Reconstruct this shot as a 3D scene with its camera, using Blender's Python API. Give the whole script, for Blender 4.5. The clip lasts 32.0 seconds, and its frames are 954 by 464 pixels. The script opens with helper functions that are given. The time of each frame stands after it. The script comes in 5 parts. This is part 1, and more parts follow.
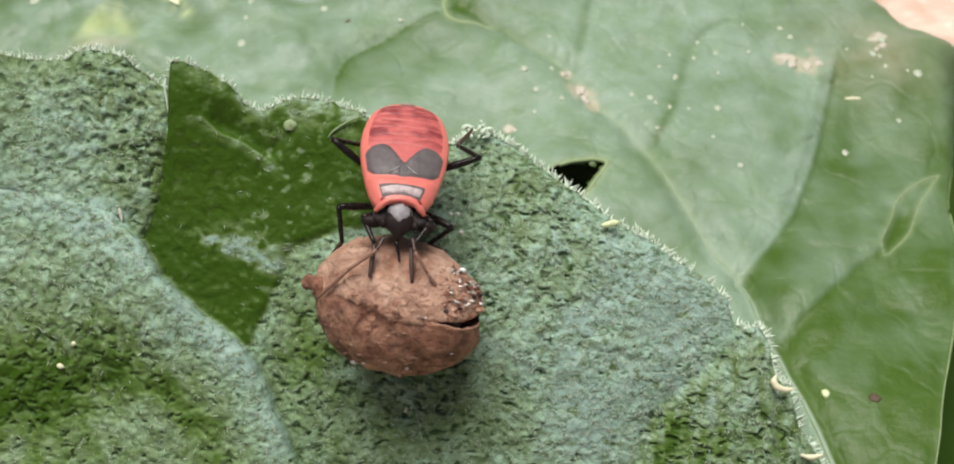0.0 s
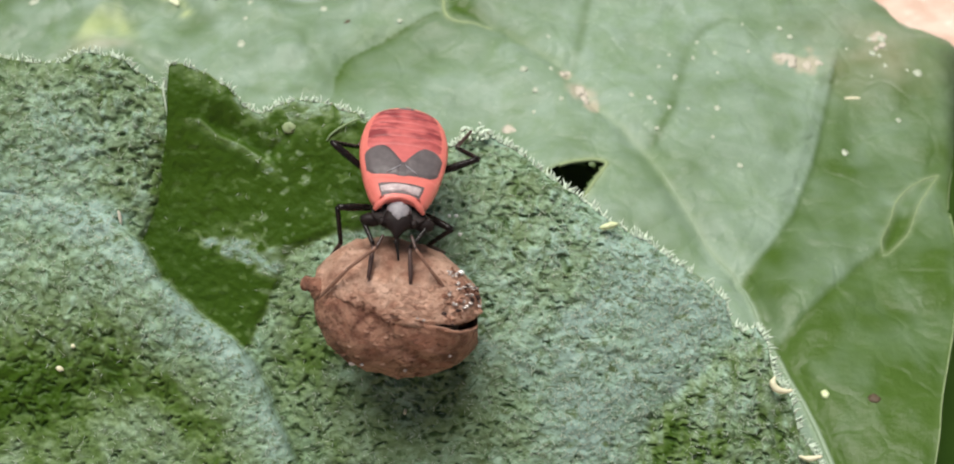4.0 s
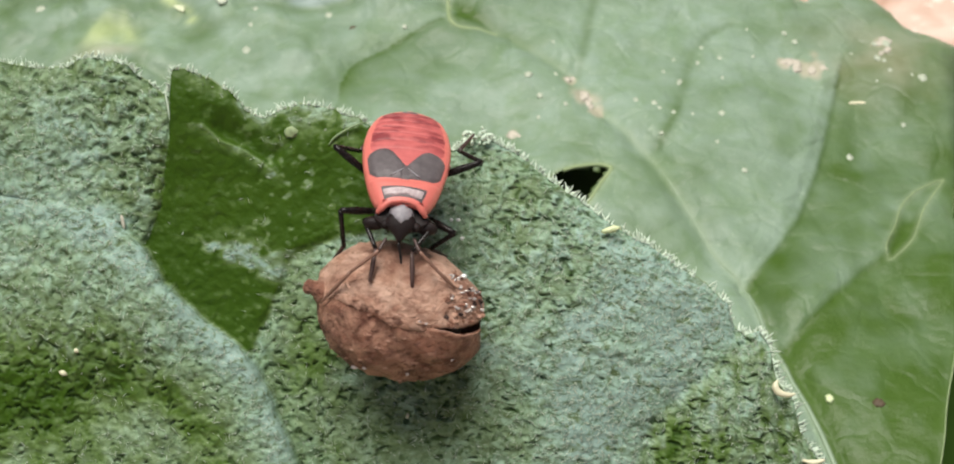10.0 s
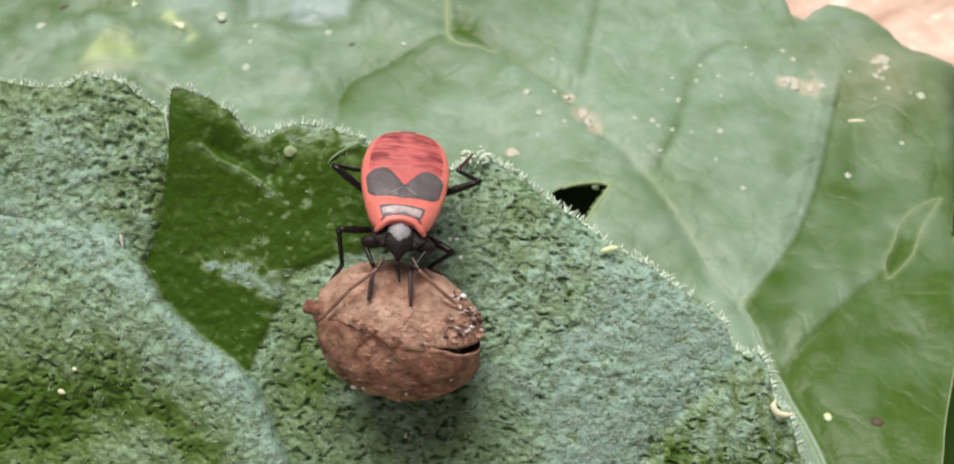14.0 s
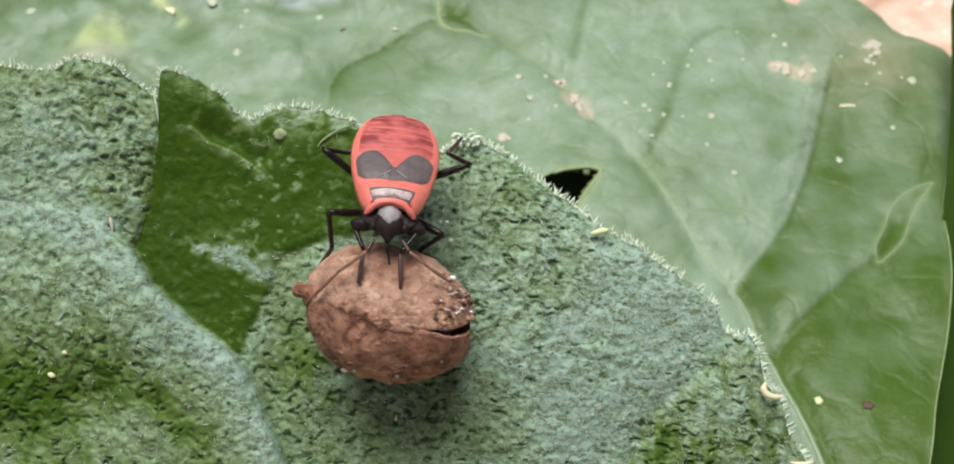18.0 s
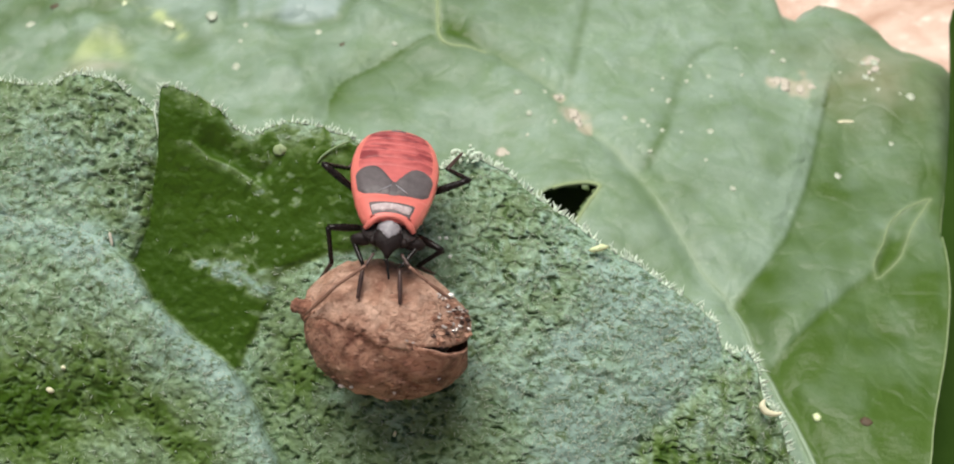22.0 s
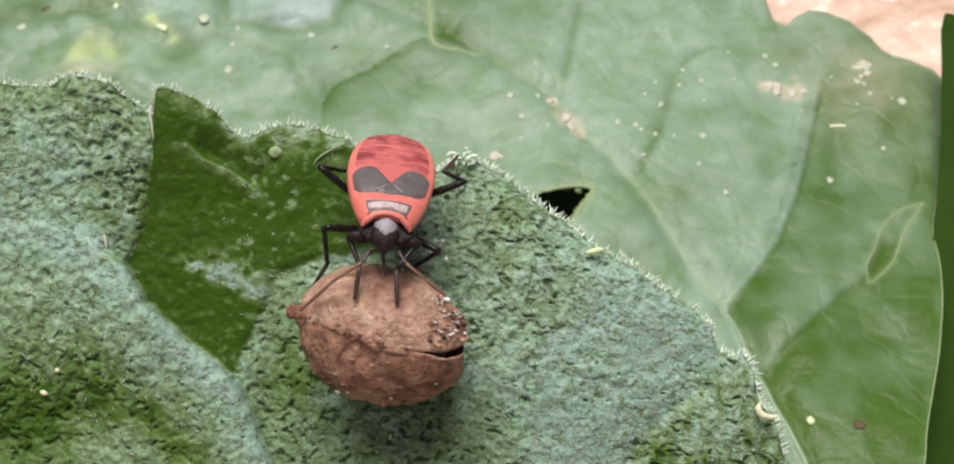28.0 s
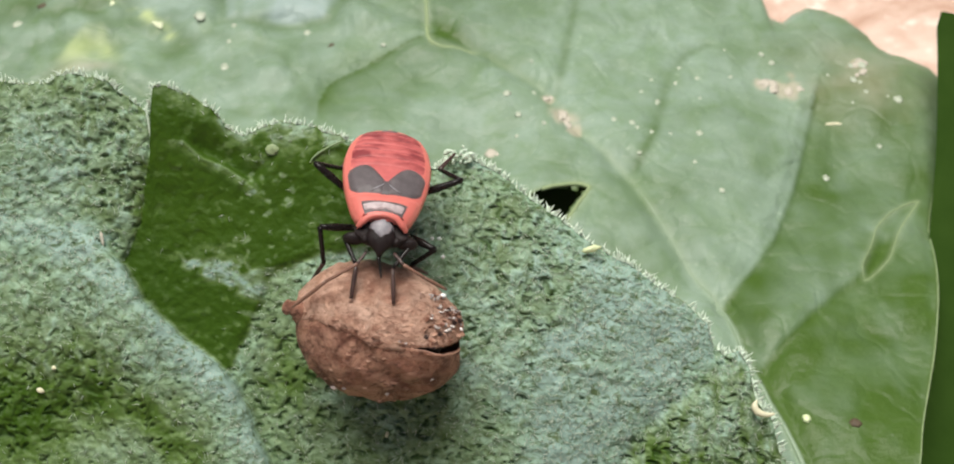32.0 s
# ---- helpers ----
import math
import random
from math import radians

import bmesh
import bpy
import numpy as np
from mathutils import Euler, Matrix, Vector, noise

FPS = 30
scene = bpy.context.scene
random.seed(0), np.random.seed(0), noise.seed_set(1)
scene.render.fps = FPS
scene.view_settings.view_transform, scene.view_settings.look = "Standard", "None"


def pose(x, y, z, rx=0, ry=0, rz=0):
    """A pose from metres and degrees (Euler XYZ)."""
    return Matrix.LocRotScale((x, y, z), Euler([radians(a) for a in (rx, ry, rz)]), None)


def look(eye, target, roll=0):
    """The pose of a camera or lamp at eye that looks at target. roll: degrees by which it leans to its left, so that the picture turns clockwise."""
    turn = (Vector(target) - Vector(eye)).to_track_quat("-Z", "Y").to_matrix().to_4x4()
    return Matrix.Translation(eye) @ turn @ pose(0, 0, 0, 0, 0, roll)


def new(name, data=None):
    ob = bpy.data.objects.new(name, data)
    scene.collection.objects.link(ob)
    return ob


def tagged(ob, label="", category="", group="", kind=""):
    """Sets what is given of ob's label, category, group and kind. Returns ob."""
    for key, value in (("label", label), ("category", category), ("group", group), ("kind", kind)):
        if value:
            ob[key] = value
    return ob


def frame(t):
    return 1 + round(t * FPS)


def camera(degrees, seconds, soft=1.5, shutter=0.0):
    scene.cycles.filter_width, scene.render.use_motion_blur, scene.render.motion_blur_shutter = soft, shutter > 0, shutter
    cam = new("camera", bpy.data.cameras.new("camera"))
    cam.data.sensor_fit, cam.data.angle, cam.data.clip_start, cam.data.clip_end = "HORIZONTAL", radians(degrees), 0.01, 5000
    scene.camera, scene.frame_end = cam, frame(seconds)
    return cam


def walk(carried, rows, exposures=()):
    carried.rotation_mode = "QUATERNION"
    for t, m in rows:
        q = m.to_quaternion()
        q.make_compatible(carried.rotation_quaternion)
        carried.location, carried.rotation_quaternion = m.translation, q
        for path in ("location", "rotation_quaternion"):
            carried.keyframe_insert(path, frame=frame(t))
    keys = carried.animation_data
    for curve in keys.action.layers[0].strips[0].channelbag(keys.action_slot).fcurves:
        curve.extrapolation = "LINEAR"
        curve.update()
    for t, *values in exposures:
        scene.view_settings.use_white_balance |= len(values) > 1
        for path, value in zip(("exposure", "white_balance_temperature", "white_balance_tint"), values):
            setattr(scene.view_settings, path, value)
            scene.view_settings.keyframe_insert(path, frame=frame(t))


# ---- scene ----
# Leaf frame: x to the right, y up along the leaf, z out of its face. Lengths in the tables are millimetres.
MM = 0.001
TILT = 48.0
cam = camera(35.0, 32.0, soft=1.9)
cam.data.dof.use_dof = True
cam.data.dof.focus_distance = 0.0645
cam.data.dof.aperture_fstop = 170.0
LEAF = pose(0, 0, 0.045, 90 - TILT)
EYE = LEAF @ Matrix.Translation((0, 0, 0.068))

# seconds, shift of the camera along its own axes (mm), turn about them (degrees)
PATH = [
    (0, 0.00, 0.00, 0.00, 0.000, 0.000, 0.000),
    (0.5, -0.01, 0.18, 0.03, -0.251, -0.053, 0.062),
    (1, 0.03, 0.21, -0.03, -0.226, -0.138, -0.006),
    (1.5, -0.01, -0.01, -0.11, -0.396, -0.103, -0.045),
    (2, 0.02, -0.06, -0.11, -0.462, -0.034, -0.093),
    (2.5, 0.17, -0.00, -0.05, -0.499, 0.026, -0.096),
    (3, 0.14, 0.04, -0.06, -0.342, 0.132, -0.041),
    (3.5, 0.12, 0.25, 0.05, -0.203, 0.055, -0.050),
    (5.5, 0.24, 0.13, 0.02, -0.037, 0.193, -0.152),
    (6, 0.20, 0.14, 0.05, -0.038, 0.122, -0.094),
    (6.5, 0.22, 0.18, 0.05, 0.068, 0.138, -0.149),
    (7, 0.25, 0.02, -0.04, -0.144, 0.227, -0.198),
    (7.5, 0.35, 0.17, 0.04, 0.033, 0.225, -0.199),
    (8, 0.46, 0.22, 0.09, 0.078, 0.254, -0.149),
    (8.5, 0.50, 0.39, 0.14, 0.216, 0.306, -0.078),
    (9, 0.51, 0.50, 0.14, 0.264, 0.316, -0.062),
    (9.5, 0.50, 0.14, 0.08, 0.221, 0.387, -0.037),
    (10, 0.52, 0.04, 0.09, 0.194, 0.472, -0.173),
    (10.5, 0.55, 0.08, 0.05, 0.181, 0.483, -0.142),
    (11, 0.64, 0.21, 0.10, 0.217, 0.679, -0.177),
    (11.5, 0.73, -0.01, 0.02, 0.036, 0.705, -0.167),
    (12, 0.61, 0.09, 0.08, 0.142, 0.715, -0.160),
    (12.5, 0.58, -0.02, 0.05, 0.114, 0.638, -0.174),
    (13, 0.59, 0.09, 0.06, 0.289, 0.613, -0.113),
    (13.5, 0.59, 0.22, 0.11, 0.385, 0.516, -0.078),
    (14, 0.57, 0.37, 0.18, 0.655, 0.455, -0.082),
    (14.5, 0.60, 0.36, 0.17, 0.697, 0.411, -0.074),
    (16.5, 0.70, 0.31, 0.22, 0.657, 0.214, -0.092),
    (17, 0.65, 0.05, 0.13, 0.385, 0.186, -0.107),
    (17.5, 0.78, 0.14, 0.12, 0.393, 0.239, -0.132),
    (18, 0.72, 0.01, 0.12, 0.301, 0.216, -0.143),
    (18.5, 0.74, 0.06, 0.07, 0.305, 0.139, -0.076),
    (19, 0.80, 0.14, 0.14, 0.357, 0.175, -0.105),
    (19.5, 0.70, 0.01, 0.18, 0.431, 0.123, -0.038),
    (20, 0.75, 0.01, 0.14, 0.430, 0.087, -0.080),
    (20.5, 0.73, -0.17, 0.06, 0.333, 0.038, -0.088),
    (21, 0.73, -0.04, 0.11, 0.534, 0.156, -0.118),
    (21.5, 0.71, 0.00, 0.14, 0.575, 0.149, -0.067),
    (22, 0.63, 0.19, 0.18, 0.758, 0.112, 0.026),
    (22.5, 0.70, 0.15, 0.19, 0.786, 0.034, -0.016),
    (23, 0.75, -0.27, 0.04, 0.554, -0.052, -0.077),
    (23.5, 0.59, -0.14, 0.08, 0.513, -0.068, -0.039),
    (24, 0.57, -0.25, 0.04, 0.411, -0.061, 0.039),
    (24.5, 0.71, -0.08, 0.07, 0.642, -0.106, 0.002),
    (25, 0.91, 0.08, 0.08, 0.577, -0.013, -0.020),
    (25.5, 0.79, -0.06, 0.07, 0.577, -0.085, -0.002),
    (27.5, 0.27, -0.00, 0.13, 0.959, -0.388, 0.140),
    (28, 0.17, 0.09, 0.09, 0.946, -0.430, 0.093),
    (28.5, 0.02, 0.15, 0.09, 0.913, -0.502, 0.251),
    (29, 0.05, 0.19, 0.10, 1.124, -0.566, 0.159),
    (29.5, 0.12, 0.43, 0.24, 1.263, -0.585, 0.195),
    (30, 0.10, 0.38, 0.16, 1.201, -0.581, 0.172),
    (30.5, 0.11, 0.16, 0.16, 1.110, -0.580, 0.180),
    (31, 0.10, -0.06, 0.09, 0.830, -0.546, 0.138),
    (31.5, 0.03, 0.05, 0.10, 0.891, -0.577, 0.114),
    (32, 0.10, 0.08, 0.11, 0.870, -0.612, 0.129),
]


def eye_at(x, y, z, rx, ry, rz):
    turn = Vector((radians(rx), radians(ry), radians(rz)))
    return EYE @ Matrix.Translation((x * MM, y * MM, z * MM)) @ Matrix.Rotation(turn.length, 4, turn if turn.length else (1, 0, 0))


walk(cam, [(t, eye_at(*row)) for t, *row in PATH])

# ---- light: bright overcast sky ----
SUN_UP, SUN_ROUND = 80.0, -40.0
world = bpy.data.worlds.new("overcast_sky")
scene.world = world
world.use_nodes = True
sky = world.node_tree.nodes.new("ShaderNodeTexSky")
sky.sky_type = "NISHITA"
sky.sun_disc = False
sky.sun_elevation = radians(SUN_UP)
sky.sun_rotation = radians(SUN_ROUND)
sky.air_density, sky.dust_density, sky.ozone_density = 1.0, 6.0, 0.6
world.node_tree.links.new(sky.outputs[0], world.node_tree.nodes["Background"].inputs[0])
world.node_tree.nodes["Background"].inputs[1].default_value = 0.042
sun_data = bpy.data.lights.new("sun", "SUN")
sun_data.energy, sun_data.angle, sun_data.color = 4.42, radians(42), (1.0, 0.97, 0.90)
sun = new("sun", sun_data)
sun.matrix_world = look((0.2 * math.sin(radians(SUN_ROUND)), 0.2 * math.cos(radians(SUN_ROUND)), 0.05 + 0.2 * math.tan(radians(SUN_UP))), (0, 0, 0.05))
scene.view_settings.exposure = 0.0


# ---- materials ----
class Shader:
    def __init__(self, name, rough=0.5, **inputs):
        self.mat = bpy.data.materials.new(name)
        self.mat.use_nodes = True
        self.nodes, self.links = self.mat.node_tree.nodes, self.mat.node_tree.links
        self.bsdf = self.nodes["Principled BSDF"]
        self.bsdf.inputs["Roughness"].default_value = rough
        for key, value in inputs.items():
            self.bsdf.inputs[key.replace("_", " ")].default_value = value
        self.coord = self.nodes.new("ShaderNodeTexCoord").outputs["Object"]

    def put(self, value, socket):
        if isinstance(value, bpy.types.NodeSocket):
            self.links.new(value, socket)
        else:
            socket.default_value = value

    def noise(self, size, detail=3, rough=0.55, distort=0.0, stretch=None):
        """Noise whose lumps measure `size` millimetres."""
        node = self.nodes.new("ShaderNodeTexNoise")
        vec = self.coord
        if stretch:
            m = self.nodes.new("ShaderNodeMapping")
            m.inputs["Scale"].default_value = stretch
            self.links.new(vec, m.inputs["Vector"])
            vec = m.outputs[0]
        self.links.new(vec, node.inputs["Vector"])
        node.inputs["Scale"].default_value = 1000 / size
        node.inputs["Detail"].default_value, node.inputs["Roughness"].default_value = detail, rough
        node.inputs["Distortion"].default_value = distort
        return node.outputs["Fac"]

    def ramp(self, fac, *stops):
        node = self.nodes.new("ShaderNodeValToRGB")
        el = node.color_ramp.elements
        while len(el) < len(stops):
            el.new(0.5)
        for e, (p, c) in zip(el, stops):
            e.position, e.color = p, (*c, 1) if len(c) == 3 else c
        self.put(fac, node.inputs[0])
        return node.outputs[0]

    def mix(self, fac, a, b, blend="MIX"):
        node = self.nodes.new("ShaderNodeMix")
        node.data_type, node.blend_type = "RGBA", blend
        self.put(fac, node.inputs[0])
        self.put(a if isinstance(a, bpy.types.NodeSocket) else (*a, 1), node.inputs[6])
        self.put(b if isinstance(b, bpy.types.NodeSocket) else (*b, 1), node.inputs[7])
        return node.outputs[2]

    def math(self, op, a, b=0.0, clamp=False):
        node = self.nodes.new("ShaderNodeMath")
        node.operation, node.use_clamp = op, clamp
        self.put(a, node.inputs[0])
        self.put(b, node.inputs[1])
        return node.outputs[0]

    def cells(self, size):
        """Distance to the edge of irregular cells, for a net of fine veins."""
        node = self.nodes.new("ShaderNodeTexVoronoi")
        node.feature = "DISTANCE_TO_EDGE"
        warp = self.nodes.new("ShaderNodeVectorMath")
        warp.operation = "MULTIPLY_ADD"
        self.links.new(self.nodes[self.noise(size * 1.2).node.name].outputs["Color"], warp.inputs[0])
        warp.inputs[1].default_value = [size * 0.0007] * 3
        self.links.new(self.coord, warp.inputs[2])
        self.links.new(warp.outputs[0], node.inputs["Vector"])
        node.inputs["Scale"].default_value = 1000 / size
        return node.outputs["Distance"]

    def attr(self, name):
        node = self.nodes.new("ShaderNodeAttribute")
        node.attribute_name = name
        return node.outputs["Fac"]

    def bump(self, height, depth, strength=1.0):
        node = self.nodes.new("ShaderNodeBump")
        node.inputs["Strength"].default_value, node.inputs["Distance"].default_value = strength, depth * MM
        self.links.new(height, node.inputs["Height"])
        self.links.new(node.outputs[0], self.bsdf.inputs["Normal"])

    def done(self, colour=None, rough=None):
        if colour is not None:
            self.put(colour if isinstance(colour, bpy.types.NodeSocket) else (*colour, 1), self.bsdf.inputs["Base Color"])
        if rough is not None:
            self.put(rough, self.bsdf.inputs["Roughness"])
        return self.mat


def m_downy_leaf():
    s = Shader("downy_leaf", 0.45, Specular_IOR_Level=0.14)
    down = s.attr("down")
    grain = s.noise(0.46, 3, 0.60, 1.0, (0.8, 1.15, 1.0))
    green = s.mix(s.noise(2.5, 3), (0.029, 0.070, 0.005), (0.049, 0.100, 0.009))
    green = s.mix(s.ramp(down, (0.04, (0, 0, 0)), (0.22, (1, 1, 1))), green, s.mix(s.noise(1.6, 3), (0.048, 0.102, 0.009), (0.080, 0.146, 0.020)))
    green = s.mix(s.ramp(down, (0.24, (0, 0, 0)), (0.40, (1, 1, 1))), green, s.mix(s.noise(1.6, 3), (0.080, 0.124, 0.046), (0.122, 0.174, 0.080)))
    olive = s.mix(s.noise(1.2, 3), (0.155, 0.232, 0.092), (0.252, 0.338, 0.176))
    grey = s.mix(s.noise(1.8, 4), (0.205, 0.325, 0.198), (0.312, 0.440, 0.326))
    # Bluish sheen of the sky, put into the colour of the palest lobes.
    blue = s.mix(s.noise(1.8, 4), (0.212, 0.330, 0.262), (0.338, 0.470, 0.430))
    pale = s.mix(s.ramp(down, (0.22, (0, 0, 0)), (0.58, (1, 1, 1))), olive, grey)
    pale = s.mix(s.ramp(down, (0.57, (0, 0, 0)), (0.90, (1, 1, 1))), pale, blue)
    swing = s.math("ADD", 1.12, s.math("MULTIPLY", s.math("SUBTRACT", grain, 0.5), 5.8))
    cover = s.math("MULTIPLY", down, swing, True)
    col = s.mix(cover, green, pale)
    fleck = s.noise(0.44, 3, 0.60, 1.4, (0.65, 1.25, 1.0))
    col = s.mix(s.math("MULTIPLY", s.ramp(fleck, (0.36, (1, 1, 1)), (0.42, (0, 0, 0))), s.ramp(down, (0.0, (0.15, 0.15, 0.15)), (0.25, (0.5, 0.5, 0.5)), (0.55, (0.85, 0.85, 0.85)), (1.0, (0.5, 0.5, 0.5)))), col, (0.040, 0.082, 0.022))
    col = s.mix(s.math("MULTIPLY", s.ramp(fleck, (0.60, (0, 0, 0)), (0.68, (1, 1, 1))), s.math("MULTIPLY", down, 0.45)), col, (0.40, 0.50, 0.42))
    # Pits take a dark colour for the shade in them.
    col = s.mix(s.math("MULTIPLY", s.attr("pit_shade"), 0.70), col, (0.040, 0.080, 0.018))
    s.bump(s.noise(0.18, 3, 0.6), 0.045, 0.8)
    return s.done(col, s.math("ADD", s.math("MULTIPLY", s.noise(0.5, 2), 0.3), 0.26))


def m_smooth_leaf():
    s = Shader("smooth_leaf", 0.42, Specular_IOR_Level=0.25)
    bloom_shade, vein, dry, film, yellow = s.attr("bloom_shade"), s.attr("vein"), s.attr("dry"), s.attr("film"), s.attr("yellow")
    base = s.mix(s.noise(4.0, 4, 0.6), (0.040, 0.086, 0.010), (0.068, 0.126, 0.020))
    dust = s.mix(s.noise(1.1, 5, 0.65), (0.196, 0.284, 0.198), (0.292, 0.378, 0.310))
    dust = s.mix(s.ramp(s.noise(2.6, 5, 0.6, 0.8), (0.42, (0, 0, 0)), (0.70, (0.75, 0.75, 0.75))), dust, (0.165, 0.255, 0.132))
    dust = s.mix(s.ramp(s.noise(0.45, 3, 0.6), (0.62, (0, 0, 0)), (0.75, (0.5, 0.5, 0.5))), dust, (0.40, 0.48, 0.37))
    col = s.mix(bloom_shade, base, dust)
    col = s.mix(s.math("MULTIPLY", film, 0.85), col, s.mix(s.noise(1.5, 4), (0.27, 0.355, 0.330), (0.335, 0.42, 0.400)))
    col = s.mix(yellow, col, s.mix(s.noise(1.0, 3), (0.40, 0.50, 0.19), (0.58, 0.64, 0.34)))
    col = s.mix(s.math("MULTIPLY", vein, 0.8), col, (0.36, 0.43, 0.28))
    col = s.mix(dry, col, s.mix(s.noise(0.8), (0.36, 0.30, 0.21), (0.60, 0.53, 0.43)))
    net = s.ramp(s.cells(3.2), (0.0, (1, 1, 1)), (0.10, (0, 0, 0)))
    col = s.mix(s.math("MULTIPLY", net, 0.06), col, (0.10, 0.19, 0.06))
    s.bump(s.math("SUBTRACT", s.noise(1.3, 5, 0.58), s.math("MULTIPLY", net, 0.22)), 0.22, 0.8)
    return s.done(col, s.math("ADD", s.math("MULTIPLY", s.noise(1.6), 0.25), 0.30))


def m_plain(name, a, b, size, rough, bump=0.0, spec=0.5, **k):
    s = Shader(name, rough, Specular_IOR_Level=spec, **k)
    col = s.mix(s.noise(size, 4, 0.6), a, b)
    if bump:
        s.bump(s.noise(size * 0.4, 4, 0.6), bump, 0.8)
    return s.done(col, s.math("ADD", s.math("MULTIPLY", s.noise(size * 0.7), 0.25), rough - 0.12))


def m_nut(name, a, b, c):
    s = Shader(name, 0.6, Specular_IOR_Level=0.3)
    streak = s.noise(0.7, 5, 0.62, 0.8, (0.5, 1, 1))
    col = s.mix(s.ramp(streak, (0.38, (0, 0, 0)), (0.62, (1, 1, 1))), a, b)
    col = s.mix(s.ramp(s.noise(1.5, 5, 0.62, 0.6), (0.46, (0, 0, 0)), (0.64, (0.9, 0.9, 0.9))), col, c)
    speck = s.noise(0.2, 4, 0.62, 0.5, (0.6, 1, 1))
    col = s.mix(s.ramp(speck, (0.58, (0, 0, 0)), (0.70, (0.7, 0.7, 0.7))), col, b)
    col = s.mix(s.ramp(speck, (0.34, (0.8, 0.8, 0.8)), (0.44, (0, 0, 0))), col, c)
    s.bump(s.noise(0.55, 7, 0.70, 0.8), 0.50, 1.0)
    return s.done(col, s.math("ADD", s.math("MULTIPLY", streak, 0.3), 0.42))


def m_ground():
    s = Shader("dry_ground", 0.9, Specular_IOR_Level=0.2)
    col = s.mix(s.ramp(s.noise(7.0, 5, 0.6, 0.6), (0.36, (0, 0, 0)), (0.62, (1, 1, 1))), (0.49, 0.315, 0.235), (0.72, 0.55, 0.46))
    col = s.mix(s.ramp(s.noise(3.2, 4, 0.6), (0.56, (0, 0, 0)), (0.68, (1, 1, 1))), col, (0.80, 0.68, 0.59))
    s.bump(s.noise(1.6, 5, 0.6), 0.6, 0.8)
    return s.done(col)


def m_red_back():
    s = Shader("red_back", 0.45, Specular_IOR_Level=0.3)
    band = s.noise(0.34, 4, 0.62, 0.25, (0.22, 1.0, 0.4))
    blot = s.noise(0.9, 3, 0.55, 0.3, (0.6, 1.2, 0.6))
    col = s.mix(s.noise(0.3, 4), (0.43, 0.090, 0.090), (0.60, 0.155, 0.145))
    dark = s.math("MULTIPLY", s.ramp(band, (0.40, (0, 0, 0)), (0.54, (1, 1, 1))), s.ramp(blot, (0.36, (0.1, 0.1, 0.1)), (0.50, (1, 1, 1))))
    split = s.nodes.new("ShaderNodeSeparateXYZ")
    s.links.new(s.coord, split.inputs[0])
    side = s.math("ABSOLUTE", s.math("ADD", s.math("MULTIPLY", split.outputs["X"], 1000), s.math("MULTIPLY", s.math("SUBTRACT", blot, 0.5), 0.9)))
    dark = s.math("MULTIPLY", dark, s.ramp(side, (0.10, (0.25, 0.25, 0.25)), (0.45, (1, 1, 1))))
    dark = s.math("MULTIPLY", dark, s.ramp(s.math("MULTIPLY", split.outputs["Y"], 300), (0.40, (0, 0, 0)), (0.62, (1, 1, 1))))
    col = s.mix(s.math("MULTIPLY", dark, 0.9), col, (0.20, 0.030, 0.036))
    s.bump(s.noise(0.12, 4, 0.6), 0.02, 0.8)
    return s.done(col, s.math("ADD", s.math("MULTIPLY", s.noise(0.2), 0.25), 0.33))


DOWNY, SMOOTH = m_downy_leaf(), m_smooth_leaf()
FRINGE = m_plain("rim_hair", (0.48, 0.60, 0.47), (0.70, 0.80, 0.67), 0.5, 0.4)
HAIR = m_plain("leaf_hair", (0.32, 0.40, 0.30), (0.52, 0.57, 0.48), 0.5, 0.45)
STALK = m_plain("leaf_stalk", (0.10, 0.19, 0.05), (0.16, 0.25, 0.09), 1.5, 0.5, 0.05)
UNDER = m_plain("leaf_underside", (0.16, 0.24, 0.10), (0.24, 0.32, 0.17), 1.5, 0.6)
SCAR = m_plain("leaf_scar", (0.20, 0.28, 0.13), (0.31, 0.38, 0.20), 1.0, 0.6)
VEIN = m_plain("leaf_vein", (0.18, 0.26, 0.16), (0.26, 0.34, 0.235), 1.2, 0.5)
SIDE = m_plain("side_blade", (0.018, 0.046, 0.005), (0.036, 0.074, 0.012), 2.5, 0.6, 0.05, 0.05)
SHADE_DARK = m_plain("shade_dark", (0.010, 0.028, 0.003), (0.022, 0.048, 0.007), 2.5, 0.6, 0.05, 0.05)
SOIL = m_ground()
SHELL_DARK = m_nut("shell_dark", (0.350, 0.160, 0.106), (0.545, 0.308, 0.214), (0.122, 0.043, 0.029))
SHELL_PALE = m_nut("shell_pale", (0.575, 0.325, 0.228), (0.75, 0.492, 0.374), (0.355, 0.170, 0.116))
KERNEL = m_plain("kernel", (0.020, 0.008, 0.006), (0.05, 0.02, 0.014), 0.5, 0.7)
RED_RIM = m_plain("red_rim", (0.59, 0.136, 0.112), (0.72, 0.21, 0.175), 0.5, 0.34, 0.02, spec=0.5)
RED_BACK = m_red_back()
RED_SHADE = m_plain("red_shade", (0.16, 0.014, 0.012), (0.30, 0.035, 0.026), 0.2, 0.35, 0.02)
PAD = m_plain("wing_pad_black", (0.050, 0.042, 0.045), (0.170, 0.145, 0.150), 0.42, 0.45, 0.04, spec=0.35)
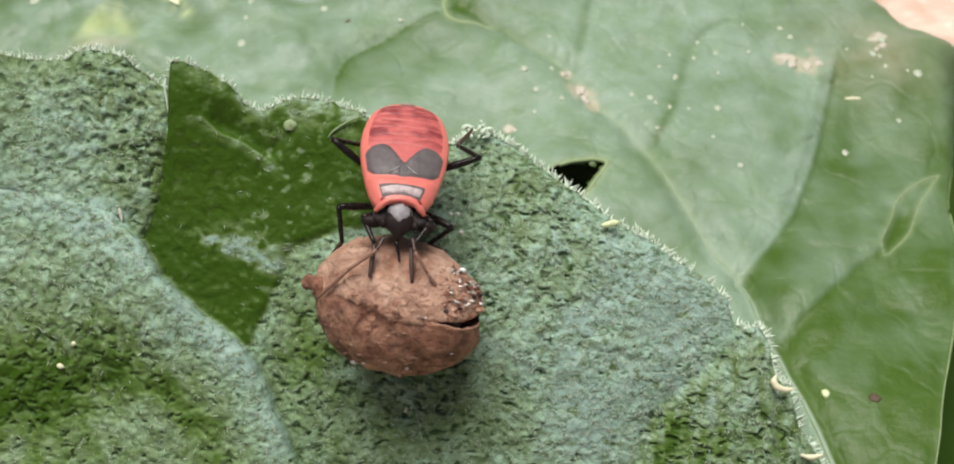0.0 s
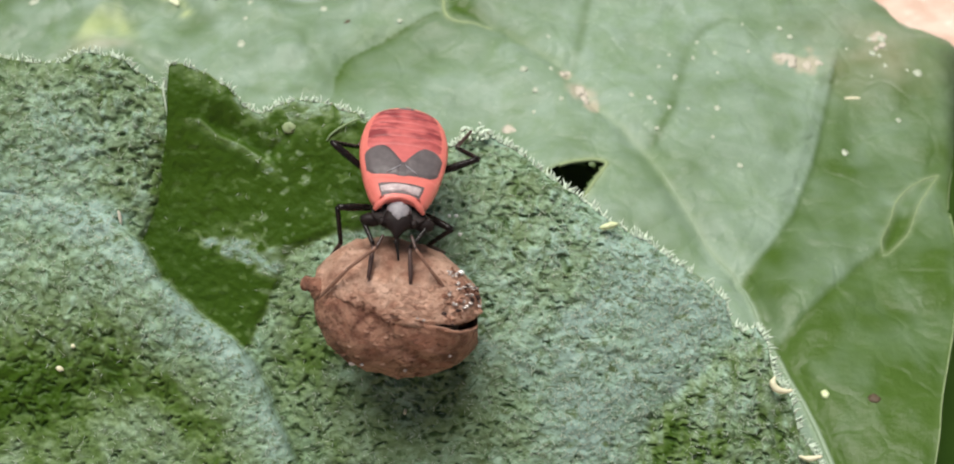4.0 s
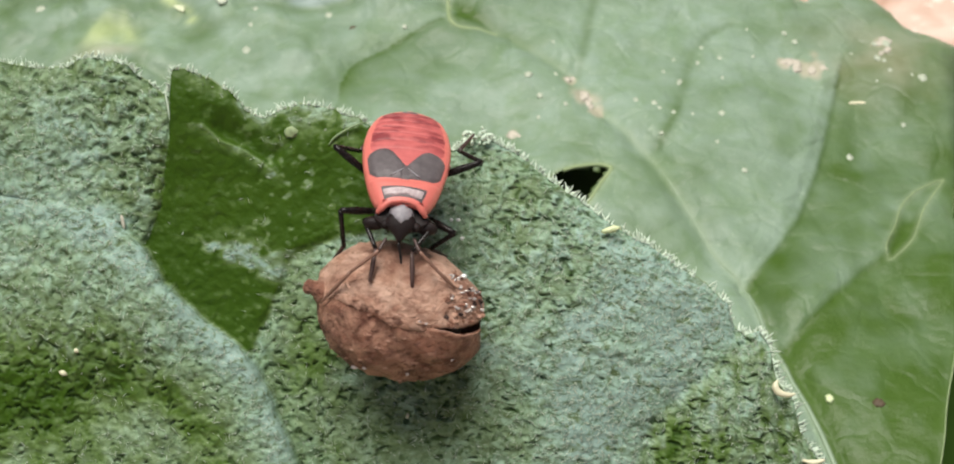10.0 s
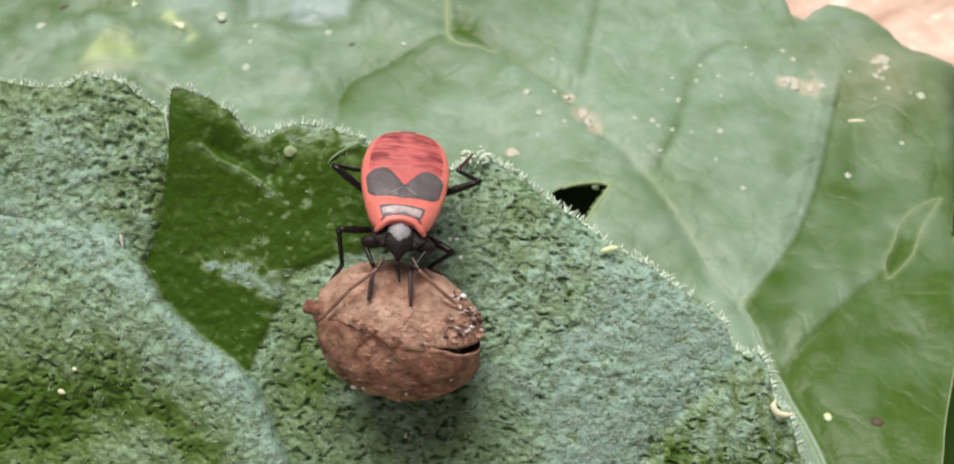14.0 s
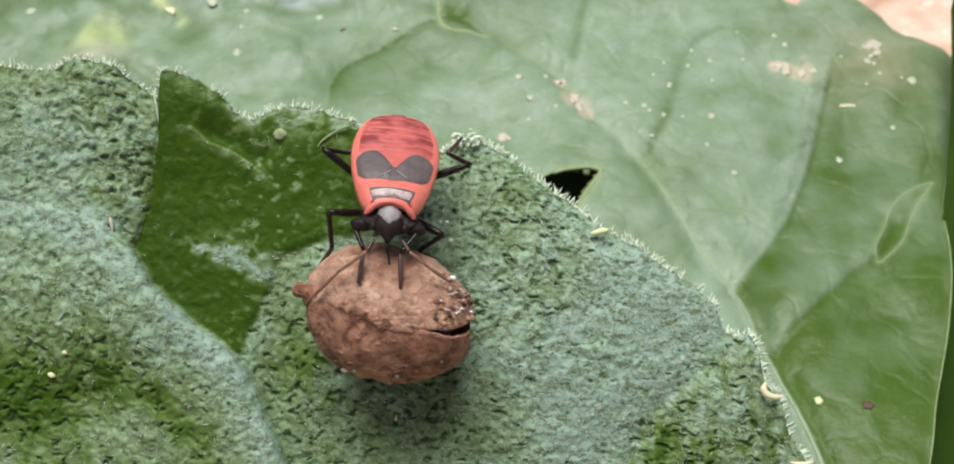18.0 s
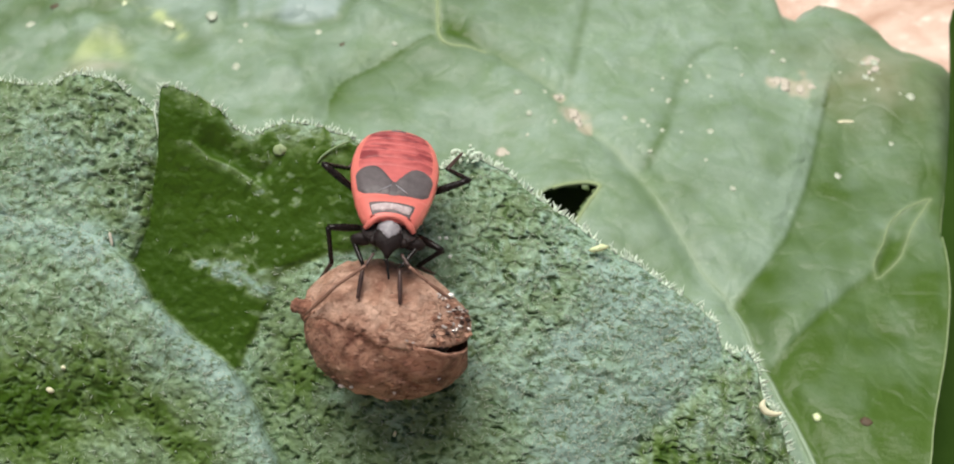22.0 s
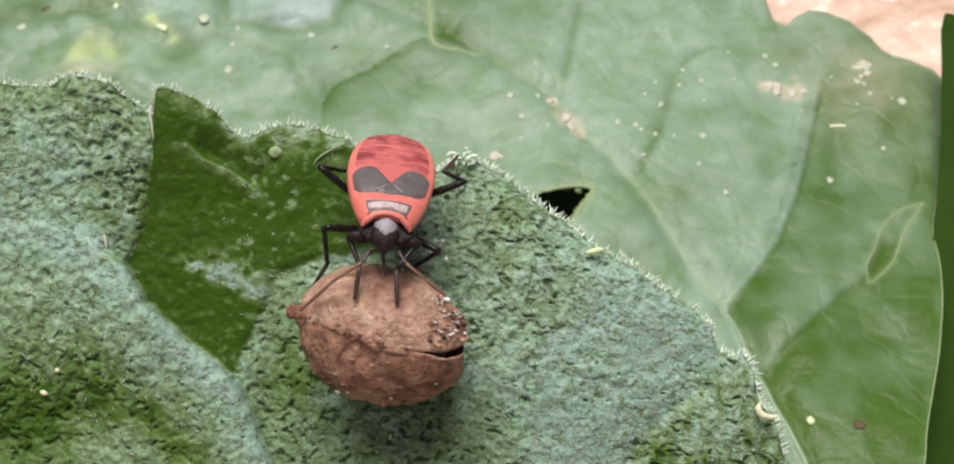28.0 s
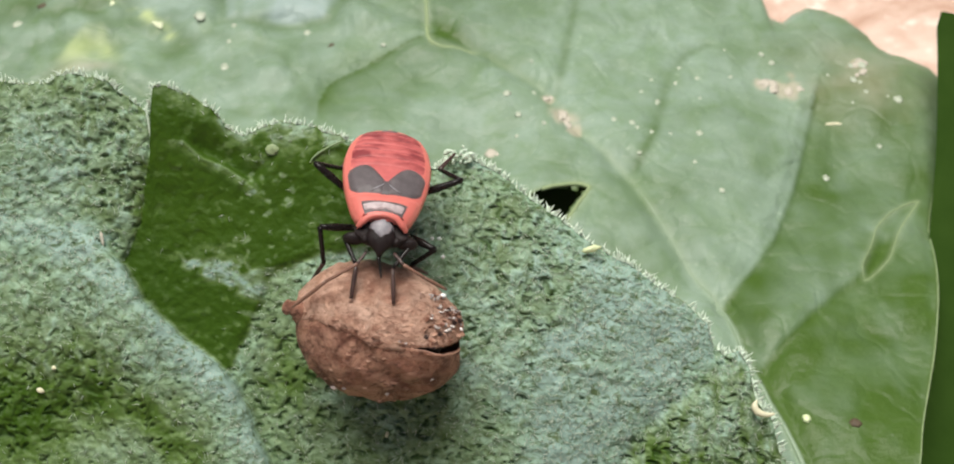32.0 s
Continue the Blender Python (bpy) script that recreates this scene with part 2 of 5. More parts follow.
BLACK = m_plain("black_chitin", (0.006, 0.0045, 0.0045), (0.016, 0.012, 0.011), 0.3, 0.26, 0.01, spec=0.24)
HEADGREY = m_plain("head_chitin", (0.006, 0.004, 0.004), (0.022, 0.014, 0.014), 0.22, 0.5, 0.04, spec=0.25)
SHEEN_GREY = m_plain("sheen_grey", (0.16, 0.105, 0.11), (0.80, 0.68, 0.69), 0.26, 0.26, 0.06)
CROWN = m_plain("crown_grey", (0.13, 0.122, 0.14), (0.46, 0.44, 0.47), 0.16, 0.36, 0.04)
SHIN = m_plain("brown_shin", (0.008, 0.005, 0.005), (0.10, 0.050, 0.042), 0.16, 0.4)
FEELER = m_plain("feeler", (0.14, 0.070, 0.048), (0.30, 0.165, 0.12), 0.3, 0.5)
GLINT_SPECK = m_plain("glint_speck", (0.36, 0.28, 0.25), (0.74, 0.68, 0.65), 0.2, 0.16, Coat_Weight=0.8, Coat_IOR=1.9)
BROWN = m_plain("brown_crumb", (0.05, 0.034, 0.018), (0.12, 0.085, 0.048), 0.3, 0.7)
GLINT_WHITE = m_plain("glint_white", (0.80, 0.82, 0.80), (0.90, 0.92, 0.90), 0.3, 0.15, Coat_Weight=1.0, Coat_IOR=2.2)
STRAW = m_plain("straw", (0.60, 0.57, 0.37), (0.78, 0.76, 0.57), 0.4, 0.5)
GRAIN = m_plain("pale_grain", (0.32, 0.37, 0.27), (0.50, 0.54, 0.43), 0.4, 0.4, 0.02)
PINKISH = m_plain("dry_petal", (0.40, 0.37, 0.29), (0.60, 0.55, 0.47), 0.4, 0.6, 0.03)
YELLOWED = m_plain("yellowed_scrap", (0.52, 0.58, 0.36), (0.68, 0.72, 0.50), 0.5, 0.5, 0.03)
LIME = m_plain("lime_bud", (0.52, 0.62, 0.30), (0.72, 0.80, 0.52), 0.3, 0.4)


# ---- mesh tools ----
def lattice(x, y, seed):
    """Smooth value noise on arrays, about -1 to 1, lumps of size 1."""
    xi, yi = np.floor(x).astype(np.int64), np.floor(y).astype(np.int64)
    fx, fy = x - xi, y - yi
    fx, fy = fx * fx * (3 - 2 * fx), fy * fy * (3 - 2 * fy)

    def h(a, b):
        n = (a * 374761393 + b * 668265263 + seed * 1442695041) & 0x7FFFFFFF
        n = ((n ^ (n >> 13)) * 1274126177) & 0x7FFFFFFF
        return ((n ^ (n >> 16)) & 0xFFFF) / 32767.5 - 1

    return (h(xi, yi) * (1 - fx) + h(xi + 1, yi) * fx) * (1 - fy) + (h(xi, yi + 1) * (1 - fx) + h(xi + 1, yi + 1) * fx) * fy


def lumps(x, y, size, seed, octaves=3):
    total, amp = 0, 1
    for k in range(octaves):
        ca, sa = math.cos(0.7 * k + 0.4), math.sin(0.7 * k + 0.4)
        total = total + amp * lattice((ca * x - sa * y) / size + 31.7 * k, (sa * x + ca * y) / size - 17.3 * k, seed + k)
        size, amp = size / 2, amp / 2
    return total


def rise(a, b, x):
    k = np.clip((x - a) / (b - a), 0, 1)
    return k * k * (3 - 2 * k)


def along(x, y, line):
    """Distance to a line of points, the side (+1 on its left as one goes along it) and how far along it the foot lies (0 to 1)."""
    best, side, run = np.full(np.shape(x), 1e9), np.ones(np.shape(x)), np.zeros(np.shape(x))
    n = len(line) - 1
    for k, ((ax, ay), (bx, by)) in enumerate(zip(line, line[1:])):
        dx, dy = bx - ax, by - ay
        q = np.clip(((x - ax) * dx + (y - ay) * dy) / (dx * dx + dy * dy), 0, 1)
        d = np.hypot(x - ax - q * dx, y - ay - q * dy)
        cross = dx * (y - ay) - dy * (x - ax)
        near = d < best - 1e-9
        best = np.where(near, d, best)
        side = np.where(near, np.where(cross >= 0, 1.0, -1.0), side)
        run = np.where(near, (k + q) / n, run)
    return best, side, run


def curve(line, n=8):
    """Catmull-Rom points through a line, n to each stretch."""
    p = [np.array(q, float) for q in line]
    p = [2 * p[0] - p[1], *p, 2 * p[-1] - p[-2]]
    out = []
    for a, b, c, d in zip(p, p[1:], p[2:], p[3:]):
        for k in range(n):
            t = k / n
            out.append(tuple(0.5 * (2 * b + (c - a) * t + (2 * a - 5 * b + 4 * c - d) * t * t + (3 * b - a - 3 * c + d) * t ** 3)))
    return out + [tuple(p[-2])]


def part(name, verts, faces, material, parent=None, label="", smooth=True):
    """One mesh object of vertices in millimetres, under a thing or a part."""
    me = bpy.data.meshes.new(name)
    me.from_pydata(np.asarray(verts, float) * MM, [], faces)
    me.materials.append(material)
    me.polygons.foreach_set("use_smooth", np.full(len(me.polygons), smooth))
    ob = new(name, me)
    if parent is not None:
        ob.parent = parent
    if label:
        tagged(ob, label)
    return ob


def quads(rows, cols, around=False, caps=False):
    n = np.arange(rows * cols).reshape(rows, cols)
    nxt = np.roll(n, -1, 1) if around else n[:, 1:]
    a = n if around else n[:, :-1]
    q = np.stack([a[:-1], nxt[:-1], nxt[1:], a[1:]], -1).reshape(-1, 4)
    if not caps:
        return q
    return [tuple(f) for f in q.tolist()] + [tuple(n[0, ::-1].tolist()), tuple(n[-1].tolist())]


def tube(path, radii, sides=8, flat=1.0):
    """A tube round a path of points; radii are interpolated along it."""
    p = np.array(path, float)
    r = np.interp(np.linspace(0, 1, len(p)), np.linspace(0, 1, len(radii)), radii)
    t = np.gradient(p, axis=0)
    t /= np.linalg.norm(t, axis=1)[:, None] + 1e-12
    up = np.array((0.13, 0.31, 0.94))
    verts = []
    for q, d, k in zip(p, t, r):
        a = np.cross(d, up)
        a /= np.linalg.norm(a) + 1e-12
        b = np.cross(a, d)
        ang = np.arange(sides) * 2 * np.pi / sides
        verts.append(q + k * (np.cos(ang)[:, None] * a + flat * np.sin(ang)[:, None] * b))
    return np.concatenate(verts), quads(len(p), sides, True, True)


def body_loft(rows, sides=28, power=2.0):
    """Cross-sections (y, half width, top, bottom) along y, closed."""
    verts = []
    for y, a, top, bot in rows:
        ang = np.arange(sides) * 2 * np.pi / sides
        cx, cz = np.cos(ang), np.sin(ang)
        x = a * np.sign(cx) * np.abs(cx) ** (2 / power)
        z = np.where(cz > 0, top * np.abs(cz) ** (2 / power), -abs(bot) * np.abs(cz) ** (2 / power))
        verts.append(np.stack([x, np.full(sides, y), z], 1))
    return np.concatenate(verts), quads(len(rows), sides, True, True)


def ball(centre, radii, n=10, m=14):
    th = np.linspace(0.02, np.pi - 0.02, n)
    ph = np.arange(m) * 2 * np.pi / m
    x = np.sin(th)[:, None] * np.cos(ph)
    y = np.sin(th)[:, None] * np.sin(ph)
    z = np.cos(th)[:, None] + 0 * ph
    v = np.stack([x, y, z], -1).reshape(-1, 3) * np.array(radii) + np.array(centre)
    return v, quads(n, m, True, True)


def hair_mesh(base, way, length, thick):
    """Three-sided tapered hairs with a slight bend, one per row of base."""
    n = len(base)
    way = way / np.linalg.norm(way, axis=1)[:, None]
    a = np.cross(way, np.random.default_rng(3).normal(size=(n, 3)))
    a /= np.linalg.norm(a, axis=1)[:, None]
    b = np.cross(way, a)
    rings = []
    for at, wide in ((-0.08, 1.0), (0.5, 0.75)):
        mid = base + way * (at * length)[:, None] + a * (0.10 * max(at, 0) * length)[:, None]
        for k in range(3):
            g = k * 2 * np.pi / 3
            rings.append(mid + (thick * wide)[:, None] * (math.cos(g) * a + math.sin(g) * b))
    tip = base + way * length[:, None] + a * (0.28 * length)[:, None]
    verts = np.stack([*rings, tip], 1).reshape(-1, 3)
    i = np.arange(n)[:, None] * 7
    tri = [i + np.array([[3 + k, 3 + (k + 1) % 3, 6]]) for k in range(3)]
    quad = [i + np.array([[k, (k + 1) % 3, 3 + (k + 1) % 3, 3 + k]]) for k in range(3)]
    faces = np.concatenate(quad).tolist() + np.concatenate(tri).tolist()
    return verts, faces


# ---- ground ----
def build_ground():
    v = np.linspace(-1, 1, 140)
    g = np.sign(v) * (np.abs(v) * 90 + np.abs(v) ** 15 * 900000)
    x, y = np.meshgrid(g, g)
    z = (1.5 * lumps(x, y, 22, 5, 4) - 0.5) * np.exp(-np.hypot(x, y) / 400)
    ob = part("ground", np.stack([x, y, z], -1).reshape(-1, 3), quads(140, 140), SOIL)
    tagged(ob, "pale pinkish dry earth below the leaves", "ground", kind="structure")
    ob.location = (0, 0, 0)


build_ground()

# ---- the hairy leaf that carries the insect ----
TOP_EDGE = [(-42, 6), (-29.64, 7.14), (-24.72, 7.96), (-21.44, 8.01), (-19.80, 7.79), (-18.71, 7.74), (-18.02, 8.12), (-17.06, 8.23), (-15.83, 7.82), (-14.88, 7.14), (-14.11, 6.51),
            (-13.87, 6.32), (-13.67, 7.60), (-12.96, 7.58), (-12.01, 7.19), (-11.05, 6.59), (-10.45, 5.82), (-9.68, 5.39), (-9.13, 5.72), (-8.04, 6.04), (-6.54, 5.82), (-5.31, 5.39),
            (-3.66, 4.54), (-1.61, 3.86), (-0.93, 4.07), (-0.25, 4.73), (0.44, 4.62), (1.80, 3.72), (3.17, 2.71), (4.40, 1.89), (5.22, 1.26), (6.18, 0.44), (7.55, -0.25), (8.92, -1.34), (10.42, -2.22),
            (11.24, -2.98), (11.57, -4.07), (11.98, -4.35), (12.63, -4.18), (13.07, -4.90), (13.35, -6.40), (14.11, -7.22), (14.44, -8.72), (15.34, -10.15), (16.85, -14.19), (17.94, -21.03)]
CREASE_UP = [(-13.56, 8.78), (-13.90, 7.40), (-13.85, 6.46), (-13.78, 5.55), (-13.85, 4.46), (-14.10, 3.0), (-14.40, 1.4), (-14.88, 0.2), (-14.99, -0.11)]
CREASE_LOW = [(-29.64, 3.86), (-24.18, 2.49), (-21.44, 2.00), (-18.98, 1.72), (-16.38, 0.85), (-14.99, -0.38), (-14.06, -1.89), (-12.42, -3.47), (-10.28, -5.22), (-9.54, -6.54), (-9.00, -8.18), (-7.99, -10.64), (-6.13, -15.01), (-2.30, -23.76)]
VEIN_MID = [(-10.28, -5.44), (-9.41, -3.39), (-8.37, -0.79), (-6.81, -0.19), (-5.03, 0.08), (-2.84, 0.30)]
VEIN_DOWN = [(-10.28, -5.44), (-8.59, -10.64), (-6.13, -15.01)]
FOLD_RIGHT = [(11.62, -3.80), (11.15, -5.13), (9.71, -6.60), (9.00, -7.10), (8.27, -7.84), (7.63, -9.19), (7.10, -10.6), (6.73, -12.83), (5.91, -16.93)]
BARE_RUN = [(-24.0, -7.3), (-21.9, -7.1), (-17.4, -6.7), (-14.8, -6.4), (-13.4, -7.1), (-12.2, -8.3), (-11.2, -9.6), (-10.0, -11.6)]
RIDGE_DARK = [(-12.78, 5.18), (-12.33, 5.14), (-11.87, 4.73), (-11.51, 4.41), (-10.60, 4.05), (-9.69, 3.45), (-9.00, 2.85)]


def leaf_height(u, v):
    """Height of the leaf's face over its plane, and its pale down, with sky sheen and shade painted in."""
    d1, s1, _ = along(u + 0.10 * lumps(u, v, 0.9, 77, 2), v, CREASE_UP)
    d2, s2, _ = along(u + 0.08 * lumps(u, v, 0.8, 78, 2), v + 0.06 * lumps(u, v, 0.8, 79, 2), CREASE_LOW)
    d3, s3, _ = along(u, v, VEIN_MID)
    d4, s4, _ = along(u, v, FOLD_RIGHT)
    d5, s5, r5 = along(u, v, RIDGE_DARK)
    d6, _, _ = along(u, v, VEIN_DOWN)
    in_low = s2 < 0
    in_up = (~in_low) & (s1 < 0) & (u < -12.5)
    rest = ~(in_low | in_up)
    w = np.zeros(np.shape(u))
    low = (0.15 + 0.45 * rise(-17.5, -14, u)) * (1 - np.exp(-d2 / 0.16)) + 0.7 * np.exp(-((u + 14) / 5) ** 2 - ((v + 2) / 5) ** 2) - 0.5 * np.exp(-((u + 17.5) / 3.5) ** 2 - ((v + 8) / 3) ** 2)
    up = (0.10 * (v - 2) - 0.2) * np.exp(-d1 / 3.0) + 0.22 * (1 - np.exp(-d1 / 0.10))
    dark = rise(-4.5, -10.5, u) * (0.10 * (v - 2)) - 0.2 + 0.14 * np.maximum(v - 2.6, 0) * rise(-3.2, -5.0, u)
    pad = 1.15 * np.exp(-((u - 4) / 9) ** 2 - ((v + 3) / 8) ** 2)
    groove = -0.15 * np.exp(-(d3 / 0.3) ** 2) - 0.1 * np.exp(-(d6 / 0.3) ** 2)
    right = np.where(s4 > 0, 1.0, 0.0) * (0.9 * (1 - np.exp(-d4 / 2.0))) - 0.12 * np.exp(-(d4 / 0.5) ** 2)
    w = np.where(in_low, low, np.where(in_up, up, dark + pad + groove + right - 0.75 * np.where(s5 > 0, np.exp(-d5 / 1.0) * (1 - np.exp(-d5 / 0.22)), 0) * rise(0.05, 0.45, r5) * rise(1.0, 0.85, r5)))
    # down, with sky sheen and shade put into it
    down = np.full(np.shape(u), 0.62) + 0.36 * np.exp(-((u - 7.5) / 4.5) ** 2 - ((v + 4.5) / 5) ** 2)
    down = down + 0.26 * np.exp(-((u - 5.6) / 2.6) ** 2 - ((v + 8.8) / 3.0) ** 2)
    down = down - 0.08 * np.exp(-((u - 2.8) / 2.8) ** 2 - ((v + 1.4) / 1.8) ** 2) + 0.12 * np.exp(-((u - 9.3) / 2.2) ** 2 - ((v + 1.5) / 1.4) ** 2)
    # Less down below the capsule: greener leaf, and part of its shade painted in.
    down = down - 0.29 * np.exp(-((u + 4) / 4.5) ** 2 - ((v + 8) / 4) ** 2)
    down = down - 0.31 * np.exp(-((u + 8.0) / 2.0) ** 2 - ((v + 5.0) / 4.0) ** 2)
    fold = rise(-0.45, 0.55, d4 * s4 + 0.25 * lumps(u, v, 0.7, 16, 2))
    down = down * (1 - fold) + fold * (0.48 + 0.24 * lumps(u * 1.7, v * 0.6, 0.5, 15, 2))
    # The lobe darkens towards the crease: shade of its turned side, as colour.
    down = np.where(in_up, 0.56 - 0.20 * np.exp(-(d1 / 2.6) ** 2) + 0.26 * np.exp(-((u + 18.6) / 2.2) ** 2 - ((v - 4.4) / 2.0) ** 2), down)
    ds, _, _ = along(u + 0.5 * lumps(u, v, 1.1, 22, 2), v + 0.4 * lumps(u, v, 1.1, 23, 2), BARE_RUN)
    low_down = 0.38 + 0.46 * np.exp(-(d2 / 2.7) ** 1.6) - 0.34 * np.exp(-(ds / 1.5) ** 2) - 0.10 * np.exp(-((u + 18.5) / 4.0) ** 2 - ((v + 6.0) / 2.6) ** 2)
    join = rise(-0.9, 0.9, -d2 * s2 + 0.7 * lumps(u, v, 0.9, 18, 2))
    away = rise(-14.8, -15.8, u)
    both = join * low_down + (1 - join) * down
    down = np.where(in_low, low_down * (1 - away) + both * away, np.where(in_up, down * (1 - away) + both * away, down))
    # Highlight on the smooth fold, painted as a pale patch.
    shine = np.exp(-((u + 9.9) / 1.6) ** 4 - ((v + 0.9 + 0.35 * (u + 9.9)) / 0.8) ** 4) * np.clip(0.85 + 1.0 * lumps(u * 0.7, v * 1.2, 0.5, 19, 2), 0, 1)
    shine = np.maximum(shine, np.exp(-((u + 11.6) / 1.1) ** 4 - ((v + 0.55 + 0.4 * (u + 11.6)) / 0.35) ** 4) * np.clip(0.6 + 1.2 * lumps(u, v * 1.2, 0.5, 20, 2), 0, 1))
    # The dark fold has little down; its turned-away shade is in the colour too.
    bare = rest * rise(-2.6, -4.2, u) * rise(-0.1, 0.35, d3 * s3 + 0.15 * lumps(u, v, 0.7, 13, 2))
    # The ridge's lit crest is painted pale here.
    down = down * (1 - bare) + bare * (0.95 * shine + (0.36 - 0.16 * rise(-7.6, -6.4, u)) * rise(0.36, 0.70, lumps(u, v * 1.3, 0.40, 83, 2)) * (0.25 + 0.75 * rise(-11.5, -9, u)) + 0.30 * np.where(s5 < 0, np.exp(-(d5 / 0.30) ** 2), np.exp(-(d5 / 0.05) ** 2)))
    down = down + (0.15 * lumps(u, v, 2.6, 11, 3) + 0.10 * lumps(u, v, 0.9, 17, 2)) * (1 - 0.92 * bare)
    rough = rest * bare
    return w, np.clip(down, 0, 1), 1 - 0.68 * rough


def leaf_back(leaf, grid, drop, step, material, hole=None):
    """The underside of a blade, a coarser sheet below it, and the rim that closes their upper edge."""
    low = grid + np.array(drop)
    deep = low[..., 2].copy()
    for axis in (0, 1):
        deep = np.minimum.reduce([np.roll(deep, k, axis) if k else deep for k in range(-step - 1, step + 2)])
    under = low.copy()
    under[..., 2] = deep
    rows = np.r_[0:grid.shape[0]:step, grid.shape[0] - 1]
    cols = np.r_[0:grid.shape[1]:step, grid.shape[1] - 1]
    back = under[rows][:, cols]
    sheet = quads(*back.shape[:2])
    if hole is not None:
        sheet = sheet[~hole[rows][:, cols].reshape(-1)[sheet].any(1)]
    part("underside", back.reshape(-1, 3), sheet, material, leaf, "paler leaf underside")
    strip = np.stack([grid[0], 0.5 * (grid[0] + low[0]) + np.array((0, 0.05, 0)), low[0]], 0)
    part("rim", strip.reshape(-1, 3), quads(3, grid.shape[1]), material, leaf, "thin pale leaf rim")


def build_main_leaf():
    us = np.concatenate([np.linspace(-40, -23, 60)[:-1], np.arange(-23, 16.5, 0.06), np.linspace(16.5, 17.6, 16)])
    e = np.array(TOP_EDGE)
    top = np.interp(us, e[:, 0], e[:, 1]) + 0.07 * lumps(us, us * 0, 0.5, 3, 3)
    low = -26 + 8 * ((us + 10) / 28) ** 2
    low = np.minimum(low, top - 3)
    k = np.linspace(0, 1, 440)
    k = np.where(k < 0.86, k * 0.72 / 0.86, 0.72 + (k - 0.86) * 0.28 / 0.14)
    v = top[None, :] + (low - top)[None, :] * k[:, None]
    u = np.repeat(us[None, :], len(k), 0)
    w, down, rough = leaf_height(u, v)
    edge = top[None, :] - v
    down = np.maximum(down, np.clip(0.36 + 0.5 * lumps(u, v, 0.45, 87, 2), 0, 0.58) * np.exp(-(edge / 0.45) ** 2) * rise(-13.4, -12.6, u))
    down = np.maximum(down, np.clip(0.26 + 0.9 * lumps(u * 0.7, v * 1.3, 0.42, 88, 2), 0, 0.6) * np.exp(-(edge / 1.2) ** 2) * rise(-9.9, -9.0, u) * rise(-3.0, -4.5, u))
    w = w - 0.55 * np.exp(-edge / 0.8)
    w = w + (0.10 * lumps(u, v, 1.9, 21, 2) + 0.03 * lumps(u, v, 0.8, 25, 2)) * rough
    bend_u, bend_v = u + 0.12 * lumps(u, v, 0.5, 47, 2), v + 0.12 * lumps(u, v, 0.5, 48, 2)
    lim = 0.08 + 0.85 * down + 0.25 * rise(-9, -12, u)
    pit_shade = rise(lim, lim + 0.45, lumps(bend_u * 0.75, bend_v * 1.15, 0.23, 57, 3)) * rise(0.0, 0.35, rough - 0.35)
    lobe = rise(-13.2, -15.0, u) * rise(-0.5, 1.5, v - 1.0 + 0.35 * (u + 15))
    pit_shade = np.maximum(pit_shade, 0.75 * lobe * rise(0.40, 0.95, lumps(bend_u * 0.8, bend_v * 1.05, 0.42, 58, 2)))
    # ragged ground: pale upright tufts, their drop shadows painted as small dark hollows
    _, side, _ = along(u, v, FOLD_RIGHT)
    rag = 1.0 * lobe * np.exp(-((u + 15.0) / 2.6) ** 2) + 0.8 * np.exp(-((u - 3.2) / 3.2) ** 2 - ((v - 0.2) / 2.6) ** 2) + 0.15 * (side > 0) + 0.5 * np.exp(-((u + 17.5) / 4.0) ** 2 - ((v + 4.6) / 2.6) ** 2)
    rag = np.clip(rag + 0.17, 0, 1) * rise(0.4, 0.9, rough)
    tuft = rise(0.05, 0.60, lumps(bend_u * 1.3, bend_v * 0.75, 0.36, 59, 2))
    hollow_shade = rise(0.30, 0.62, lumps(bend_u * 0.8, bend_v * 1.35, 0.36, 60, 2)) * (1 - tuft)
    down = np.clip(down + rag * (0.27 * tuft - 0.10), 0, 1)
    pit_shade = np.maximum(pit_shade, 0.95 * rag * hollow_shade)
    w = w + 0.08 * rag * tuft
    fine = np.clip(lumps(bend_u, bend_v, 0.36, 41, 2), -0.9, 0.9)
    w = w + (0.075 * fine - 0.17 * pit_shade + 0.03 * lumps(u, v, 0.2, 51, 1)) * (0.22 + 0.78 * rough) * (1 - 0.4 * rise(0.7, 0.95, down))
    leaf = new("hairy_leaf")
    leaf.matrix_world = LEAF
    tagged(leaf, "grey-green downy leaf with puckered lobes, carrying the insect", "leaf")
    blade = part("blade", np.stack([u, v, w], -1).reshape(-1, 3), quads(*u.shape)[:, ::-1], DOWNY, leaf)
    leaf_back(leaf, np.stack([u, v, w], -1), (0, 0, -0.24), 6, UNDER)
    at = blade.data.attributes.new("down", "FLOAT", "POINT")
    at.data.foreach_set("value", down.reshape(-1).astype(np.float32))
    at = blade.data.attributes.new("pit_shade", "FLOAT", "POINT")
    at.data.foreach_set("value", pit_shade.reshape(-1).astype(np.float32))
    # hairs: a fringe along the rim and short down on the face
    rng = np.random.default_rng(7)
    fine_u = np.arange(-23, 17.2, 0.01)
    fine_v = np.interp(fine_u, us, top)
    run = np.concatenate([[0], np.cumsum(np.hypot(np.diff(fine_u), np.diff(fine_v)))])
    n = 1900
